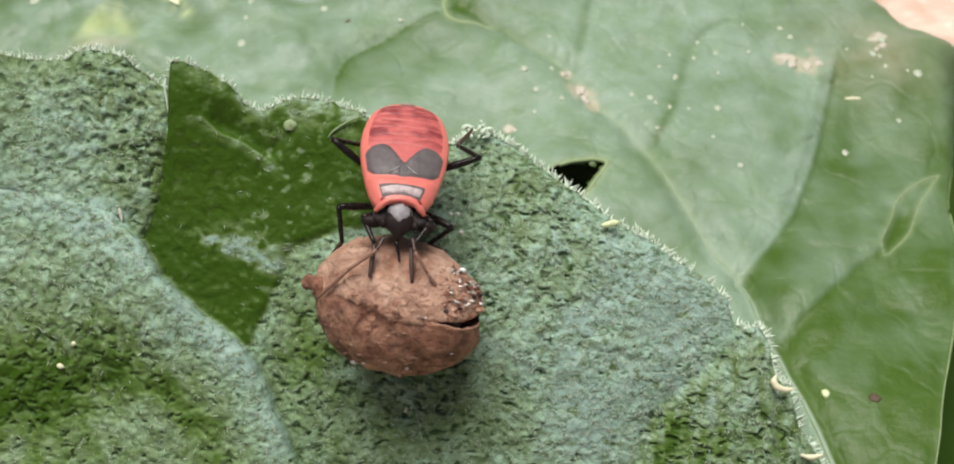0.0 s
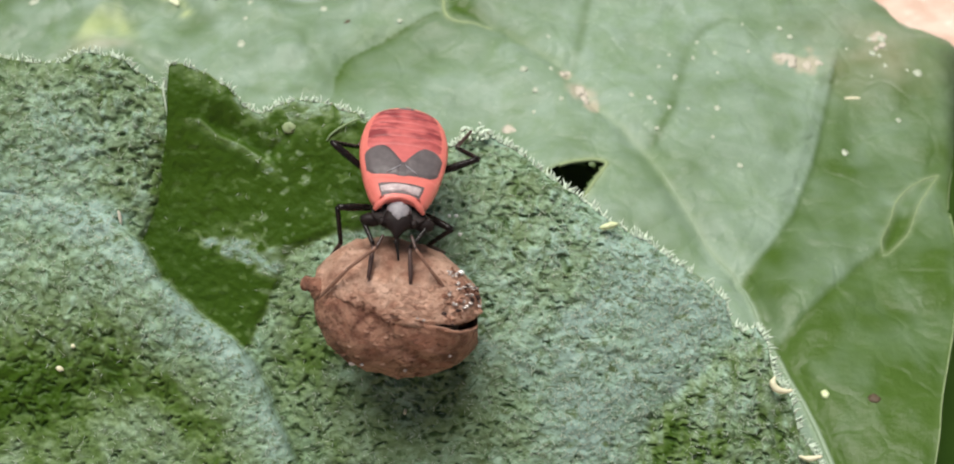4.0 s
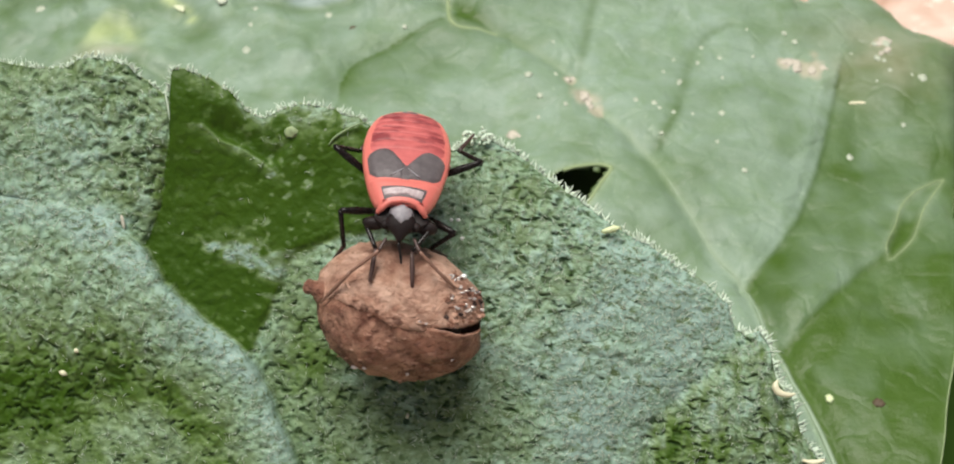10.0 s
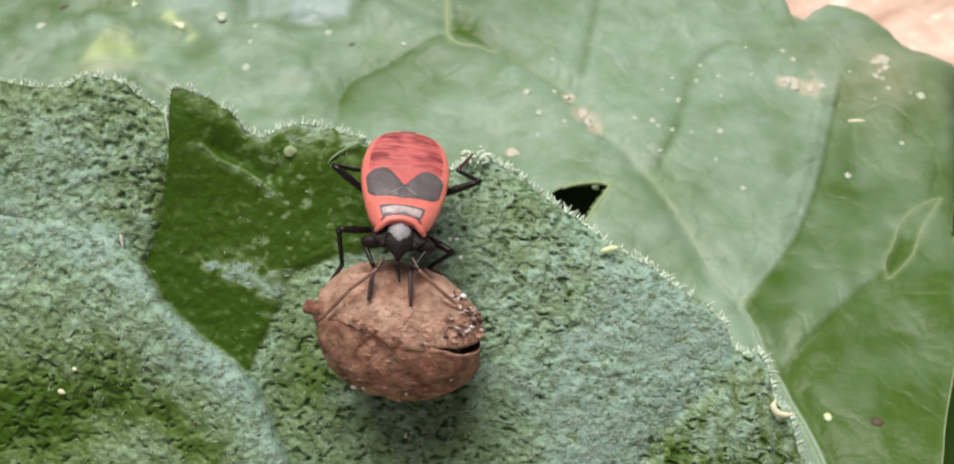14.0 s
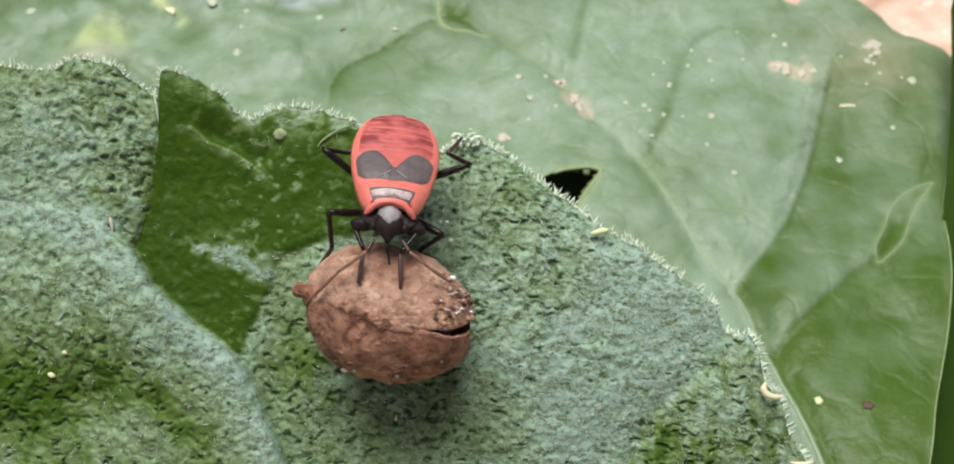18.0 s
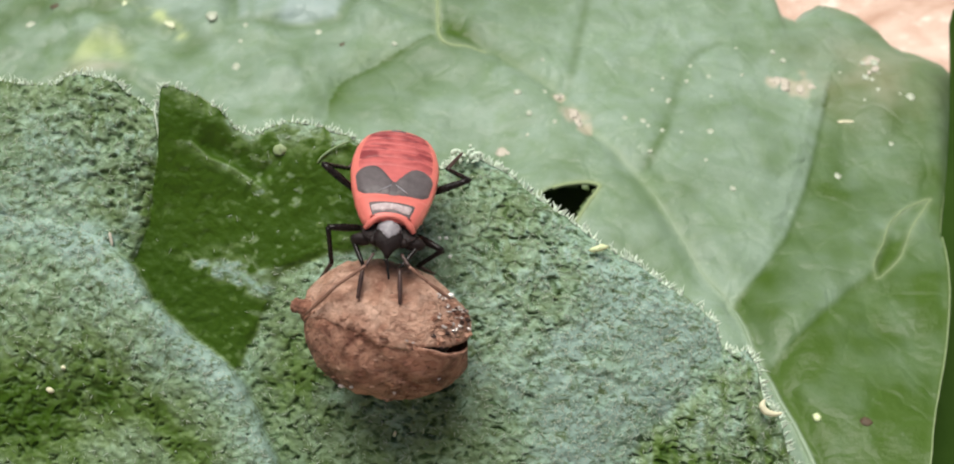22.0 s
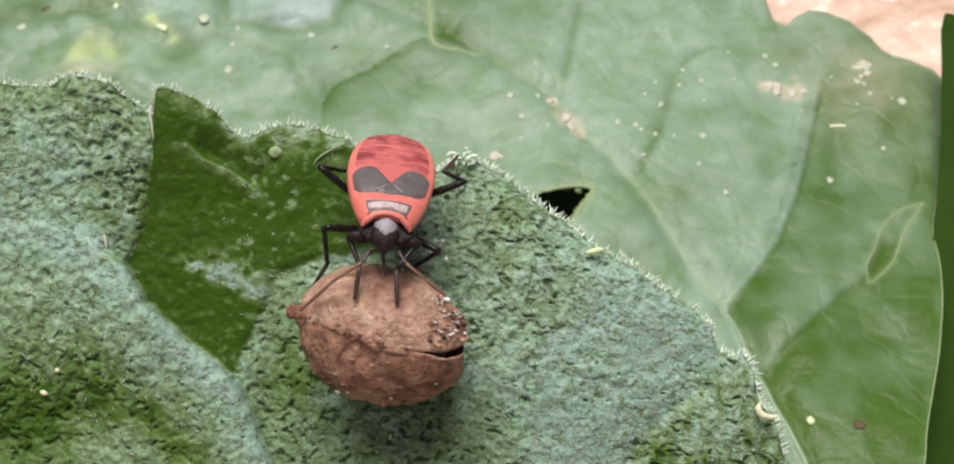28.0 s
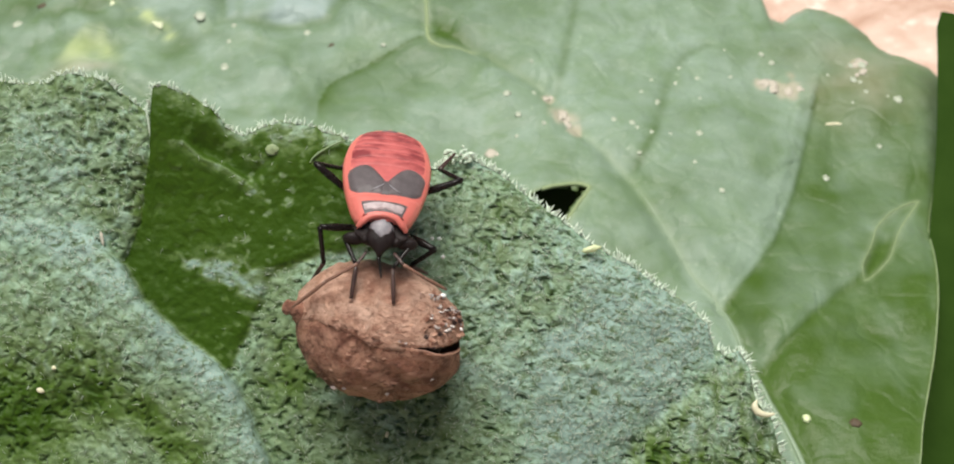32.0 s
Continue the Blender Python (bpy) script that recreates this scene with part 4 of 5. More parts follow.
def build_nut():
    nut = new("seed_capsule")
    tagged(nut, "dried brown split seed capsule lying on the downy leaf", "seed capsule")
    us = np.sin(np.linspace(-np.pi / 2, np.pi / 2, 100))
    ridge = lambda p: float(np.interp(p, [-1, -0.94, -0.72, -0.5, -0.3, -0.11, 0.14, 0.42, 0.7, 1.0], [30, 26, 18, 11, 5, -3, -8, -12, -15.5, -18])) + 1.6 * float(lattice(np.array(p * 7.0), np.array(0.3), 5)) + 0.9 * float(lattice(np.array(p * 21.0), np.array(0.3), 6))
    gap = lambda p: float(np.interp(p, [0.40, 0.55, 0.7, 0.85, 0.955], [0, 1.8, 4, 8, 13]))
    part("lower_valve", *nut_shell(lambda p: -185, lambda p: ridge(p) - gap(p), 0.22, 1.0, np.clip(us * 0.9775 - 0.0225, -1, 0.955), 60, 5.0), SHELL_DARK, nut, "dark brown lower valve")
    part("upper_valve", *nut_shell(lambda p: ridge(p) + 0.4 - 4.0 * float(rise(0.42, 0.30, np.array(p))), lambda p: 174, 0.22, 1.018, us, 52), SHELL_PALE, nut, "paler pinkish brown upper valve")
    part("kernel", *ball((-0.15, 0, 0), (NUT_A * 0.84, NUT_B * 0.78, NUT_C * 0.82), 16, 24), KERNEL, nut, "dark inside of the capsule")
    tip = curve([(-NUT_A * 0.90, 0.86, 0.90), (-NUT_A * 0.99, 1.02, 0.98), (-NUT_A * 1.06, 1.06, 0.92), (-NUT_A * 1.11, 1.08, 0.84)], 5)
    v, f = tube(tip, (0.52, 0.36, 0.28, 0.33, 0.20), 14)
    part("tip", v + np.random.default_rng(6).normal(0, 0.025, v.shape), f, SHELL_DARK, nut, "short blunt crumpled stub")

    def on_shell(p, a, grow, blunt=2.9):
        r = float(nut_radius(p, np.array(a), blunt)) * grow
        return np.array((NUT_A * p, NUT_B * r * math.sin(a), NUT_C * r * math.cos(a)))

    lip = [on_shell(p, radians(ridge(p) - gap(p)), 1.01, 5.0) for p in np.linspace(0.40, 0.955, 30)]
    part("lip", *tube(lip, (0.02, 0.035, 0.05, 0.045, 0.03), 6), SHELL_PALE, nut, "pale frayed lip of the split")
    rng = random.Random(4)

    def chip(k, p, a, grow, size, material, label=""):
        v, f = ball((0, 0, 0), size, 5, 7)
        part("flake", v + np.random.default_rng(k).normal(0, 0.022, v.shape) + on_shell(p, a, grow), f, material, nut, label, smooth=False)

    for k in range(46):
        chip(k, rng.uniform(0.55, 0.98), radians(rng.uniform(-14, 52)), 1.035, (rng.uniform(0.06, 0.18), rng.uniform(0.04, 0.11), 0.06), (SHELL_PALE, SHELL_DARK, SHELL_PALE, SHELL_DARK, KERNEL)[k % 5])
    for k in range(34):
        chip(50 + k, rng.uniform(-0.85, 0.9), radians(rng.uniform(-78, -14)), 1.0, (rng.uniform(0.05, 0.15), rng.uniform(0.03, 0.07), 0.05), (SHELL_PALE, SHELL_PALE, SHELL_DARK)[k % 3])
    for k in range(26):
        p = rng.uniform(-0.85, 0.45)
        chip(90 + k, p, radians(ridge(p) + rng.uniform(-5, 4)), 1.02, (rng.uniform(0.08, 0.24), rng.uniform(0.03, 0.07), 0.05), (SHELL_PALE, SHELL_DARK, SHELL_DARK)[k % 3])
    for p, a, r in ((-0.52, -66, 0.15), (-0.40, -60, 0.09), (0.10, -62, 0.10), (0.50, -20, 0.11), (0.34, -8, 0.08), (0.62, -48, 0.10), (0.27, -6, 0.09)):
        chip(int(300 + 90 * p), p, radians(a), 1.02, (r, r * 0.6, 0.06), GLINT_SPECK, "whitish scale")
    # Glints on the capsule's split end, made as small pale beads.
    for k in range(30):
        p, a = rng.uniform(0.62, 0.97), radians(rng.uniform(2, 46))
        v, f = ball((0, 0, 0), (rng.uniform(0.05, 0.16), rng.uniform(0.03, 0.07), 0.06), 6, 8)
        part("shell_glint", v * (1 + 0.3 * np.random.default_rng(400 + k).normal(size=(len(v), 1))) + on_shell(p, a, 1.035), f, GLINT_SPECK, nut, "small whitish bead painted for a glint on the capsule")
    part("shell_glint", *ball(on_shell(0.76, radians(52), 1.06), (0.16, 0.12, 0.10), 7, 10), GLINT_WHITE, nut, "large glossy white resin bead")
    return nut


nut = build_nut()


# ---- the red bug ----
BUG_AT = (-3.13, 2.07, 4.5)
PITCH = 40.0


def bug_pose(du, dv, pitch):
    return LEAF @ Matrix.Translation(Vector((BUG_AT[0] + du, BUG_AT[1] + dv, BUG_AT[2])) * MM) @ Matrix.Rotation(radians(-2), 4, "Z") @ Matrix.Rotation(radians(-pitch), 4, "X") @ Matrix.Rotation(radians(6), 4, "Y")


BUG0 = bug_pose(0, 0, PITCH)
TO_BUG = (LEAF.inverted() @ BUG0).inverted()


def in_bug(p):
    q = TO_BUG @ (Vector(p) * MM)
    return tuple(q / MM)


def back_width(y):
    return np.interp(y, [-1.65, -1.3, -0.96, -0.3, 0.36, 0.85, 1.3, 1.85, 2.4, 3.1, 3.5, 3.82, 4.05, 4.2, 4.31, 4.36], [0.98, 1.16, 1.34, 1.55, 1.71, 1.81, 1.87, 1.90, 1.88, 1.75, 1.60, 1.41, 1.16, 0.92, 0.58, 0.25])


def back_top(x, y):
    """Height of the back over the body's plane."""
    a = back_width(y)
    return 0.62 * np.clip(1 - (np.abs(x) / a) ** 2.3, 0, 1) ** (1 / 2.3) * np.interp(y, [-1.6, -0.8, 0.5, 2.5, 3.8, 4.4], [0.75, 0.95, 1.0, 0.95, 0.7, 0.3])


def back_plate(y0, y1, x0, x1, lift, rows=10, cols=26):
    """A plate that follows the back between two lines of y (functions of x) and two of x (as fractions of the width), with thickness."""
    verts = []
    for k in np.linspace(0, 1, rows):
        line = []
        for q in np.linspace(x0, x1, cols):
            a = y0(q) + (y1(q) - y0(q)) * k
            x = q * float(back_width(a))
            edge = 1 - max(abs(2 * k - 1) ** 6, abs(2 * (q - x0) / (x1 - x0) - 1) ** 8)
            line.append((x, a, float(back_top(x, a)) + lift * (0.15 + 0.85 * edge) - 0.02))
        verts.append(line)
    v = np.array(verts).reshape(-1, 3)
    return v, quads(rows, cols)


def build_bug():
    bug = new("red_bug")
    tagged(bug, "red and black bug nymph feeding on the brown seed capsule", "insect")
    ys = np.concatenate([np.linspace(-1.5, 3.6, 26), np.linspace(3.7, 4.36, 10)])
    part("abdomen", *body_loft([(y, float(back_width(y)), float(back_top(0, y)), 1.0 * float(back_width(y)) * 0.55) for y in ys], 36, 2.3), RED_RIM, bug, "orange-red body rim")
    flat = lambda c: (lambda q: c - 0.16 * q * q)
    part("back", *back_plate(flat(0.3), flat(4.22), -0.89, 0.89, 0.03, 24, 30), RED_BACK, bug, "dull red back of the abdomen")
    for a, b in ((1.55, 2.12), (2.09, 2.60), (2.57, 3.04), (3.01, 3.44), (3.41, 3.80), (3.77, 4.12)):
        part("tergite", *back_plate(flat(a), flat(b), -0.865, 0.865, 0.052, 8, 26), RED_BACK, bug, "red back segment with darker bands")
    part("tail_spot", *back_plate(flat(4.10), flat(4.24), -0.42, 0.36, 0.07, 6, 8), PAD, bug, "small black spot on the tail")
    for side in (-1, 1):
        lo = lambda q: -0.20 + 0.08 * abs(q) + 0.28 * max(0.0, (abs(q) - 0.66) / 0.24) ** 2.5
        hi = lambda q: 0.60 + 0.96 * (math.sin(min(1.0, max(0.0, abs(q) - 0.02) / 0.48) * math.pi / 2) ** 1.25 if abs(q) < 0.52 else math.sqrt(max(0.0, 1 - ((abs(q) - 0.52) / 0.44) ** 2)))
        x0, x1 = (-0.90, -0.035) if side < 0 else (0.035, 0.90)
        part("wing_pad", *back_plate(lo, hi, x0, x1, 0.12, 14, 26), PAD, bug, "matt black wing pad")
    part("scutellum", *back_plate(lambda q: -0.24, lambda q: 0.60, -0.12, 0.12, 0.085, 8, 12), PAD, bug, "dark scutellum between the wing pads")
    for side in (-1, 1):
        seam = [(side * (0.10 + 0.52 * k), 0.34 - 0.44 * k ** 0.8, float(back_top(side * (0.10 + 0.52 * k), 0.34 - 0.44 * k ** 0.8)) + 0.085) for k in np.linspace(0, 1, 8)]
        part("scutellum_edge", *tube(seam, (0.02, 0.035, 0.03, 0.015), 6), CROWN, bug, "thin greyish seam beside the scutellum")
    part("pronotum", *back_plate(lambda q: -1.60 + 0.10 * abs(q), lambda q: -0.26 + 0.06 * q * q, -1.0, 1.0, 0.09, 16, 34), RED_RIM, bug, "orange-red neck shield")
    part("shield_band", *back_plate(lambda q: -1.30 - 0.30 * q * q, lambda q: -0.60 - 0.06 * q * q, -0.80, 0.80, 0.115, 10, 24), PAD, bug, "dark band across the neck shield")
    part("shield_flush", *back_plate(lambda q: -1.64 - 0.02 * abs(q), lambda q: -1.26 - 0.55 * q * q, -0.60, 0.60, 0.13, 8, 22), RED_RIM, bug, "glossy orange-red front of the neck shield")
    # Pale grey painted in for the sky's reflection on the black shield.
    part("shield_patch", *back_plate(lambda q: -1.17 - 0.20 * q * q + 0.04 * math.sin(9 * q + 1), lambda q: -0.74 - 0.24 * q * q - 0.02 * math.sin(8 * q), -0.70, 0.68, 0.165, 12, 36), SHEEN_GREY, bug, "waxy pale patch on the neck shield")
    for side in (-1, 1):
        x0, x1 = sorted((side * 0.56, side * 0.78))
        # Shade in the shield's recess, painted as a dark red plate.
        part("shield_recess", *back_plate(lambda q: -1.60 + 0.3 * (abs(q) - 0.56), lambda q: -1.34, x0, x1, 0.125, 6, 8), RED_SHADE, bug, "dark red recess beside the collar")
    part("collar", *tube(curve([(-1.00, -1.80, 0.10), (-0.82, -1.72, 0.36), (-0.52, -1.58, 0.58), (0, -1.52, 0.68), (0.52, -1.58, 0.58), (0.82, -1.72, 0.36), (1.00, -1.80, 0.10)], 6), (0.10, 0.15, 0.12, 0.11, 0.12, 0.15, 0.10), 10), RED_RIM, bug)
    # head, bent down towards the capsule
    turn = Matrix.Rotation(radians(28), 4, "X")
    hv, hf = body_loft([(0.35, 0.46, 0.34, 0.4), (0.0, 0.54, 0.40, 0.45), (-0.25, 0.64, 0.40, 0.45), (-0.45, 0.66, 0.37, 0.40), (-0.62, 0.50, 0.32, 0.32), (-0.78, 0.30, 0.26, 0.26), (-0.95, 0.16, 0.18, 0.18), (-1.12, 0.08, 0.09, 0.1)], 20)
    hv = np.array([tuple(turn @ Vector(p) + Vector((0, -1.80, 0.02))) for p in hv])
    head = part("head", hv, hf, HEADGREY, bug, "dark grey head")
    nv, nf = body_loft([(0.36, 0.36, 0.40, 0.1), (0.20, 0.50, 0.45, 0.1), (-0.05, 0.53, 0.455, 0.1), (-0.18, 0.46, 0.445, 0.1), (-0.30, 0.32, 0.42, 0.1), (-0.38, 0.16, 0.39, 0.1)], 18)
    nv = nv * (1 + 0.03 * np.random.default_rng(2).normal(size=(len(nv), 1)))
    part("crown", np.array([tuple(turn @ Vector(p) + Vector((0, -1.80, 0.02))) for p in nv]), nf, CROWN, head, "pale grey crown")
    for side in (-1, 1):
        part("coxa", *ball((side * 1.10, -1.98, -0.40), (0.46, 0.24, 0.30)), HEADGREY, bug, "dark brown leg base")
        part("eye", *ball((side * 0.66, -2.22, -0.12), (0.16, 0.20, 0.20)), HEADGREY, head, "round black eye")
    beak = curve([in_bug((-3.29, -0.42, 6)), in_bug((-3.22, -0.77, 6)), in_bug((-3.16, -1.27, 6.1))], 4)
    part("beak", *tube(beak, (0.10, 0.07, 0.04), 8), BLACK, head, "thin black sucking beak")
    part("breast", *body_loft([(-1.1, 1.02, 0.30, 0.9), (-1.5, 1.06, 0.20, 0.9), (-1.8, 1.12, 0.04, 0.85), (-2.05, 1.10, -0.06, 0.75), (-2.25, 0.8, -0.14, 0.5), (-2.4, 0.3, -0.2, 0.3)], 22), HEADGREY, bug, "dark brown breast")
    part("underside", *body_loft([(-1.6, 0.9, 0.1, 0.9), (-0.8, 1.15, 0.1, 1.15), (0.6, 1.35, 0.1, 1.2), (2.2, 1.5, 0.1, 1.15), (3.6, 1.2, 0.1, 0.8), (4.1, 0.6, 0.1, 0.4)], 20), BLACK, bug, "black underside")
    return bug


bug = build_bug()


def limb(name, label, joints, radii, material, names):
    """A jointed leg or feeler: an empty at the hip, one mesh a segment."""
    pts = [Vector(in_bug(j)) for j in joints]
    hip = new(name)
    hip.parent = bug
    hip.location = pts[0] * MM
    tagged(hip, label)
    for a, b, r, n in zip(pts, pts[1:], radii, names):
        a, b = a - pts[0], b - pts[0]
        mid = [tuple(a.lerp(b, k)) for k in np.linspace(0, 1, 7)]
        part(n, *tube(mid, r, 8), SHIN if n in ("tarsus", "base_joint") else material, hip)
    return hip, Vector(joints[0]), Vector(joints[-1])


LEG_PARTS = ("femur", "tibia", "tarsus")
FRONT = ((0.13, 0.16, 0.13), (0.115, 0.11, 0.09), (0.08, 0.11, 0.07))
THICK = ((0.14, 0.18, 0.13), (0.115, 0.11, 0.10), (0.10, 0.09, 0.06))
LEGS_SET = [
    limb("leg", "black hind leg", [(-4.94, 2.87, 2.6), (-6.20, 3.93, 2.9), (-5.19, 3.82, 1.5), (-4.86, 4.29, 0.9)], THICK, BLACK, LEG_PARTS),
    limb("leg", "black hind leg", [(-1.89, 2.55, 2.6), (0.13, 3.16, 3), (-0.85, 3.76, 1.7), (-0.22, 4.56, 0.5)], THICK, BLACK, LEG_PARTS),
    limb("leg", "black middle leg", [(-4.45, 1.06, 3.6), (-5.82, 1.05, 4.3), (-5.77, -0.44, 3.4), (-6.78, -1.58, 1.6)], THICK, BLACK, LEG_PARTS),
    limb("leg", "black middle leg", [(-2.23, 0.75, 3.6), (-1.02, 0.13, 4.3), (-2.03, -0.55, 3.3), (-1.29, -0.87, 2.6)], THICK, BLACK, LEG_PARTS),
    limb("leg", "black front leg", [(-4.13, 0.74, 4.6), (-4.71, 0.58, 5.4), (-4.20, -0.52, 5.9), (-4.40, -1.86, 6.2)], FRONT, BLACK, LEG_PARTS),
    limb("leg", "black front leg", [(-2.45, 0.74, 4.6), (-1.86, 0.38, 5.4), (-2.70, -0.67, 5.9), (-2.66, -2.11, 6.2)], FRONT, BLACK, LEG_PARTS),
]
FEELERS = [
    limb("antenna", "thin brown antenna", [(-3.78, -0.22, 6.2), (-4.06, -0.72, 6.4), (-5.28, -1.57, 6.1), (-6.68, -2.81, 5.1)], ((0.07, 0.07), (0.075, 0.07), (0.07, 0.09, 0.05)), FEELER, ("base_joint", "middle_joint", "end_joint")),
    limb("antenna", "thin brown antenna", [(-2.63, -0.27, 6.2), (-2.37, -0.77, 6.5), (-1.64, -1.46, 6.3), (-0.80, -2.18, 5.7)], ((0.07, 0.07), (0.075, 0.07), (0.07, 0.09, 0.05)), FEELER, ("base_joint", "middle_joint", "end_joint")),
]

# ---- small things ----
def on_leaf(u, v, up=0.0):
    return (u, v, leaf_surface(u, v) + up)


def crumb(name, label, category, at, radii, turn, material, frame_of=None, group=""):
    """A small uneven grain lying on a leaf."""
    seed = int(abs(at[0] * 37 + at[1] * 91)) + 1
    v, f = ball((0, 0, 0), radii, 8, 10)
    v = v * (1 + 0.11 * np.random.default_rng(seed).normal(size=(len(v), 1)))
    ob = part(name, v, f, material)
    ob.matrix_world = (frame_of or LEAF) @ Matrix.Translation(Vector(at) * MM) @ Matrix.Rotation(radians(turn), 4, "Z")
    return tagged(ob, label, category, group)


crumb("straw_bit", "short dry straw bit on the leaf", "plant debris", on_leaf(*(-15.96, 0.78), 0.22), (0.08, 0.36, 0.07), 12, PINKISH)
crumb("yellow_crumb", "tiny pale yellow crumb on the leaf", "plant debris", on_leaf(*(-18.69, -6.02), 0.15), (0.19, 0.11, 0.07), -25, STRAW, group="crumbs on the downy leaf")
crumb("yellow_crumb", "tiny pale yellow crumb on the leaf", "plant debris", on_leaf(*(-18.03, -5.00), 0.15), (0.12, 0.10, 0.08), -25, STRAW, group="crumbs on the downy leaf")
crumb("yellow_crumb", "tiny pale yellow crumb on the leaf", "plant debris", on_leaf(*(-3.18, -7.95), 0.12), (0.08, 0.14, 0.08), -15, STRAW, group="crumbs on the downy leaf")
crumb("lime_bud", "small lime green bud on the leaf rim", "plant debris", on_leaf(*(5.92, 0.36), 0.12), (0.42, 0.15, 0.14), 14, LIME)
crumb("pale_tuft", "small pale soft tuft near the leaf rim", "plant debris", on_leaf(*(-8.36, 4.78), -0.12), (0.34, 0.26, 0.10), 20, SCAR)
# Sparkles beside the bug, made as beads coloured white.
for at in ((-0.86, 0.81), (-1.16, 0.81), (-0.70, 0.00)):
    crumb("drop_glint", "tiny bead on the downy leaf, painted white for a glint", "water drop", on_leaf(*at, 0.55), (0.09, 0.09, 0.09), 0, GLINT_WHITE, group="beads on the leaf")


tuft = random.Random(8)
for k in range(22):
    at, r = (tuft.gauss(0.05, 0.42), tuft.gauss(4.45, 0.20)), tuft.uniform(0.08, 0.22)
    crumb("white_tuft", "whitish dry tuft on the leaf rim", "plant debris", on_leaf(*at, -0.05), (r, r * 0.55, r * 0.6), tuft.uniform(0, 180), FRINGE, group="tufts on the leaf rim")


def build_curl():
    ring = [on_leaf(*p, 0.35) for p in curve([(13.24, -6.32), (13.13, -6.59), (13.29, -6.86), (13.67, -6.97), (14.00, -6.92)], 5)]
    ob = part("dry_curl", *tube(ring, (0.04, 0.16, 0.17, 0.12, 0.05), 8), STRAW)
    ob.matrix_world = LEAF
    tagged(ob, "pale yellow dried curl on the leaf rim", "plant debris")
    ring = [on_leaf(*p, 0.2) for p in curve([(14.33, -9.87), (14.79, -9.98), (15.34, -9.87)], 5)]
    ob = part("dry_curl", *tube(ring, (0.05, 0.14, 0.06), 8), STRAW)
    ob.matrix_world = LEAF
    tagged(ob, "pale yellow dried curl on the leaf rim", "plant debris")


build_curl()
LOW = Matrix.Translation((0, 0, 0.045))


def on_broad(x, y, up=-0.01):
    z, _, _ = smooth_leaf_height(np.array([float(x)]), np.array([float(y)]))
    return (x, y, float(z[0]) + up)


for at, r, turn in (((-5.2, 34.1), 0.26, 0), ((3.1, 28.9), 0.34, 0), ((13.1, 28.9), 0.26, 0), ((15.5, 25.6), 0.30, 0), ((14.5, 30.8), 0.22, 0), ((23.5, 22.9), 0.34, 0), ((26.8, 32.0), 0.34, 0), ((27.6, 33.3), 0.40, 0),
                    ((26.8, 33.3), 0.26, 0), ((29.5, 30.1), 0.42, 0), ((16.4, 20.6), 0.26, 0), ((4.9, 29.2), 0.25, 0), ((21.3, 33.2), 0.3, 0), ((27.4, 30.7), 0.22, 0), ((11.5, 25.9), 0.2, 0), ((-10.5, 35.6), 0.36, 0), ((13.0, 28.7), 0.20, 0), ((11.2, 26.4), 0.28, 0), ((13.6, 25.5), 0.18, 0), ((16.0, 31.3), 0.24, 0), ((12.4, 25.6), 0.22, 0), ((12.9, 31.1), 0.18, 0), ((14.9, 32.4), 0.22, 0), ((27.5, 25.9), 0.24, 0),
                    ((-18.0, 36.9), 0.58, 0), ((-15.8, 32.0), 0.42, 0), ((-30.9, 37.2), 0.45, 0)):
    crumb("dust_grain", "pale dust grain on the broad leaf", "dust grain", on_broad(*at), (r * 0.75, r * 0.9, r * 0.22), turn, GRAIN, LOW, "dust grains on the broad leaf")
speck = random.Random(12)
for (cx, cy), spread, count in (((13.5, 28.9), 4.2, 5), ((27.0, 32.2), 3.0, 4), ((19.3, 33.2), 4.0, 4), ((-14.0, 34.0), 3.0, 3), ((4.7, 29.5), 3.0, 4)):
    for k in range(count):
        r = speck.uniform(0.11, 0.23)
        at = (cx + speck.gauss(0, spread * 0.6), cy + speck.gauss(0, spread))
        if at[1] > np.interp(at[0], *zip(*BACK_EDGE)) - 2:
            continue
        crumb("dust_grain", "pale dust grain on the broad leaf", "dust grain", on_broad(*at), (r, r * 1.2, r * 0.3), 0, GRAIN, LOW, "dust grains on the broad leaf")
crumb("yellow_scrap", "pale yellow dried scrap on the broad leaf", "plant debris", on_broad(*(-21.1, 37.0)), (0.30, 0.65, 0.02), 40, YELLOWED, LOW)
crumb("yellow_scrap", "pale yellow dried scrap on the broad leaf", "plant debris", on_broad(*(-24.6, 39.2)), (0.32, 0.65, 0.02), 20, YELLOWED, LOW)
crumb("white_scrap", "short whitish scrap on the broad leaf", "plant debris", on_broad(*(24.8, 27.8)), (0.62, 0.14, 0.12), 0, STRAW, LOW)
crumb("yellow_crumb", "tiny pale yellow crumb on the broad leaf", "plant debris", on_broad(*(19.0, 3.1)), (0.24, 0.30, 0.16), 0, LIME, LOW)
for at, a in (((-8.73, 34.15), 0.30), ((-29.4, 38.8), 0.42)):
    crumb("brown_crumb", "tiny dark speck of dirt on the broad leaf", "plant debris", on_broad(*at), (a, a * 0.6, 0.06), 25, BROWN, LOW)
crumb("brown_crumb", "dark brown crumb on the broad leaf", "plant debris", on_broad(*(21.6, 2.7)), (0.32, 0.34, 0.10), 30, BROWN, LOW)
shred = random.Random(21)
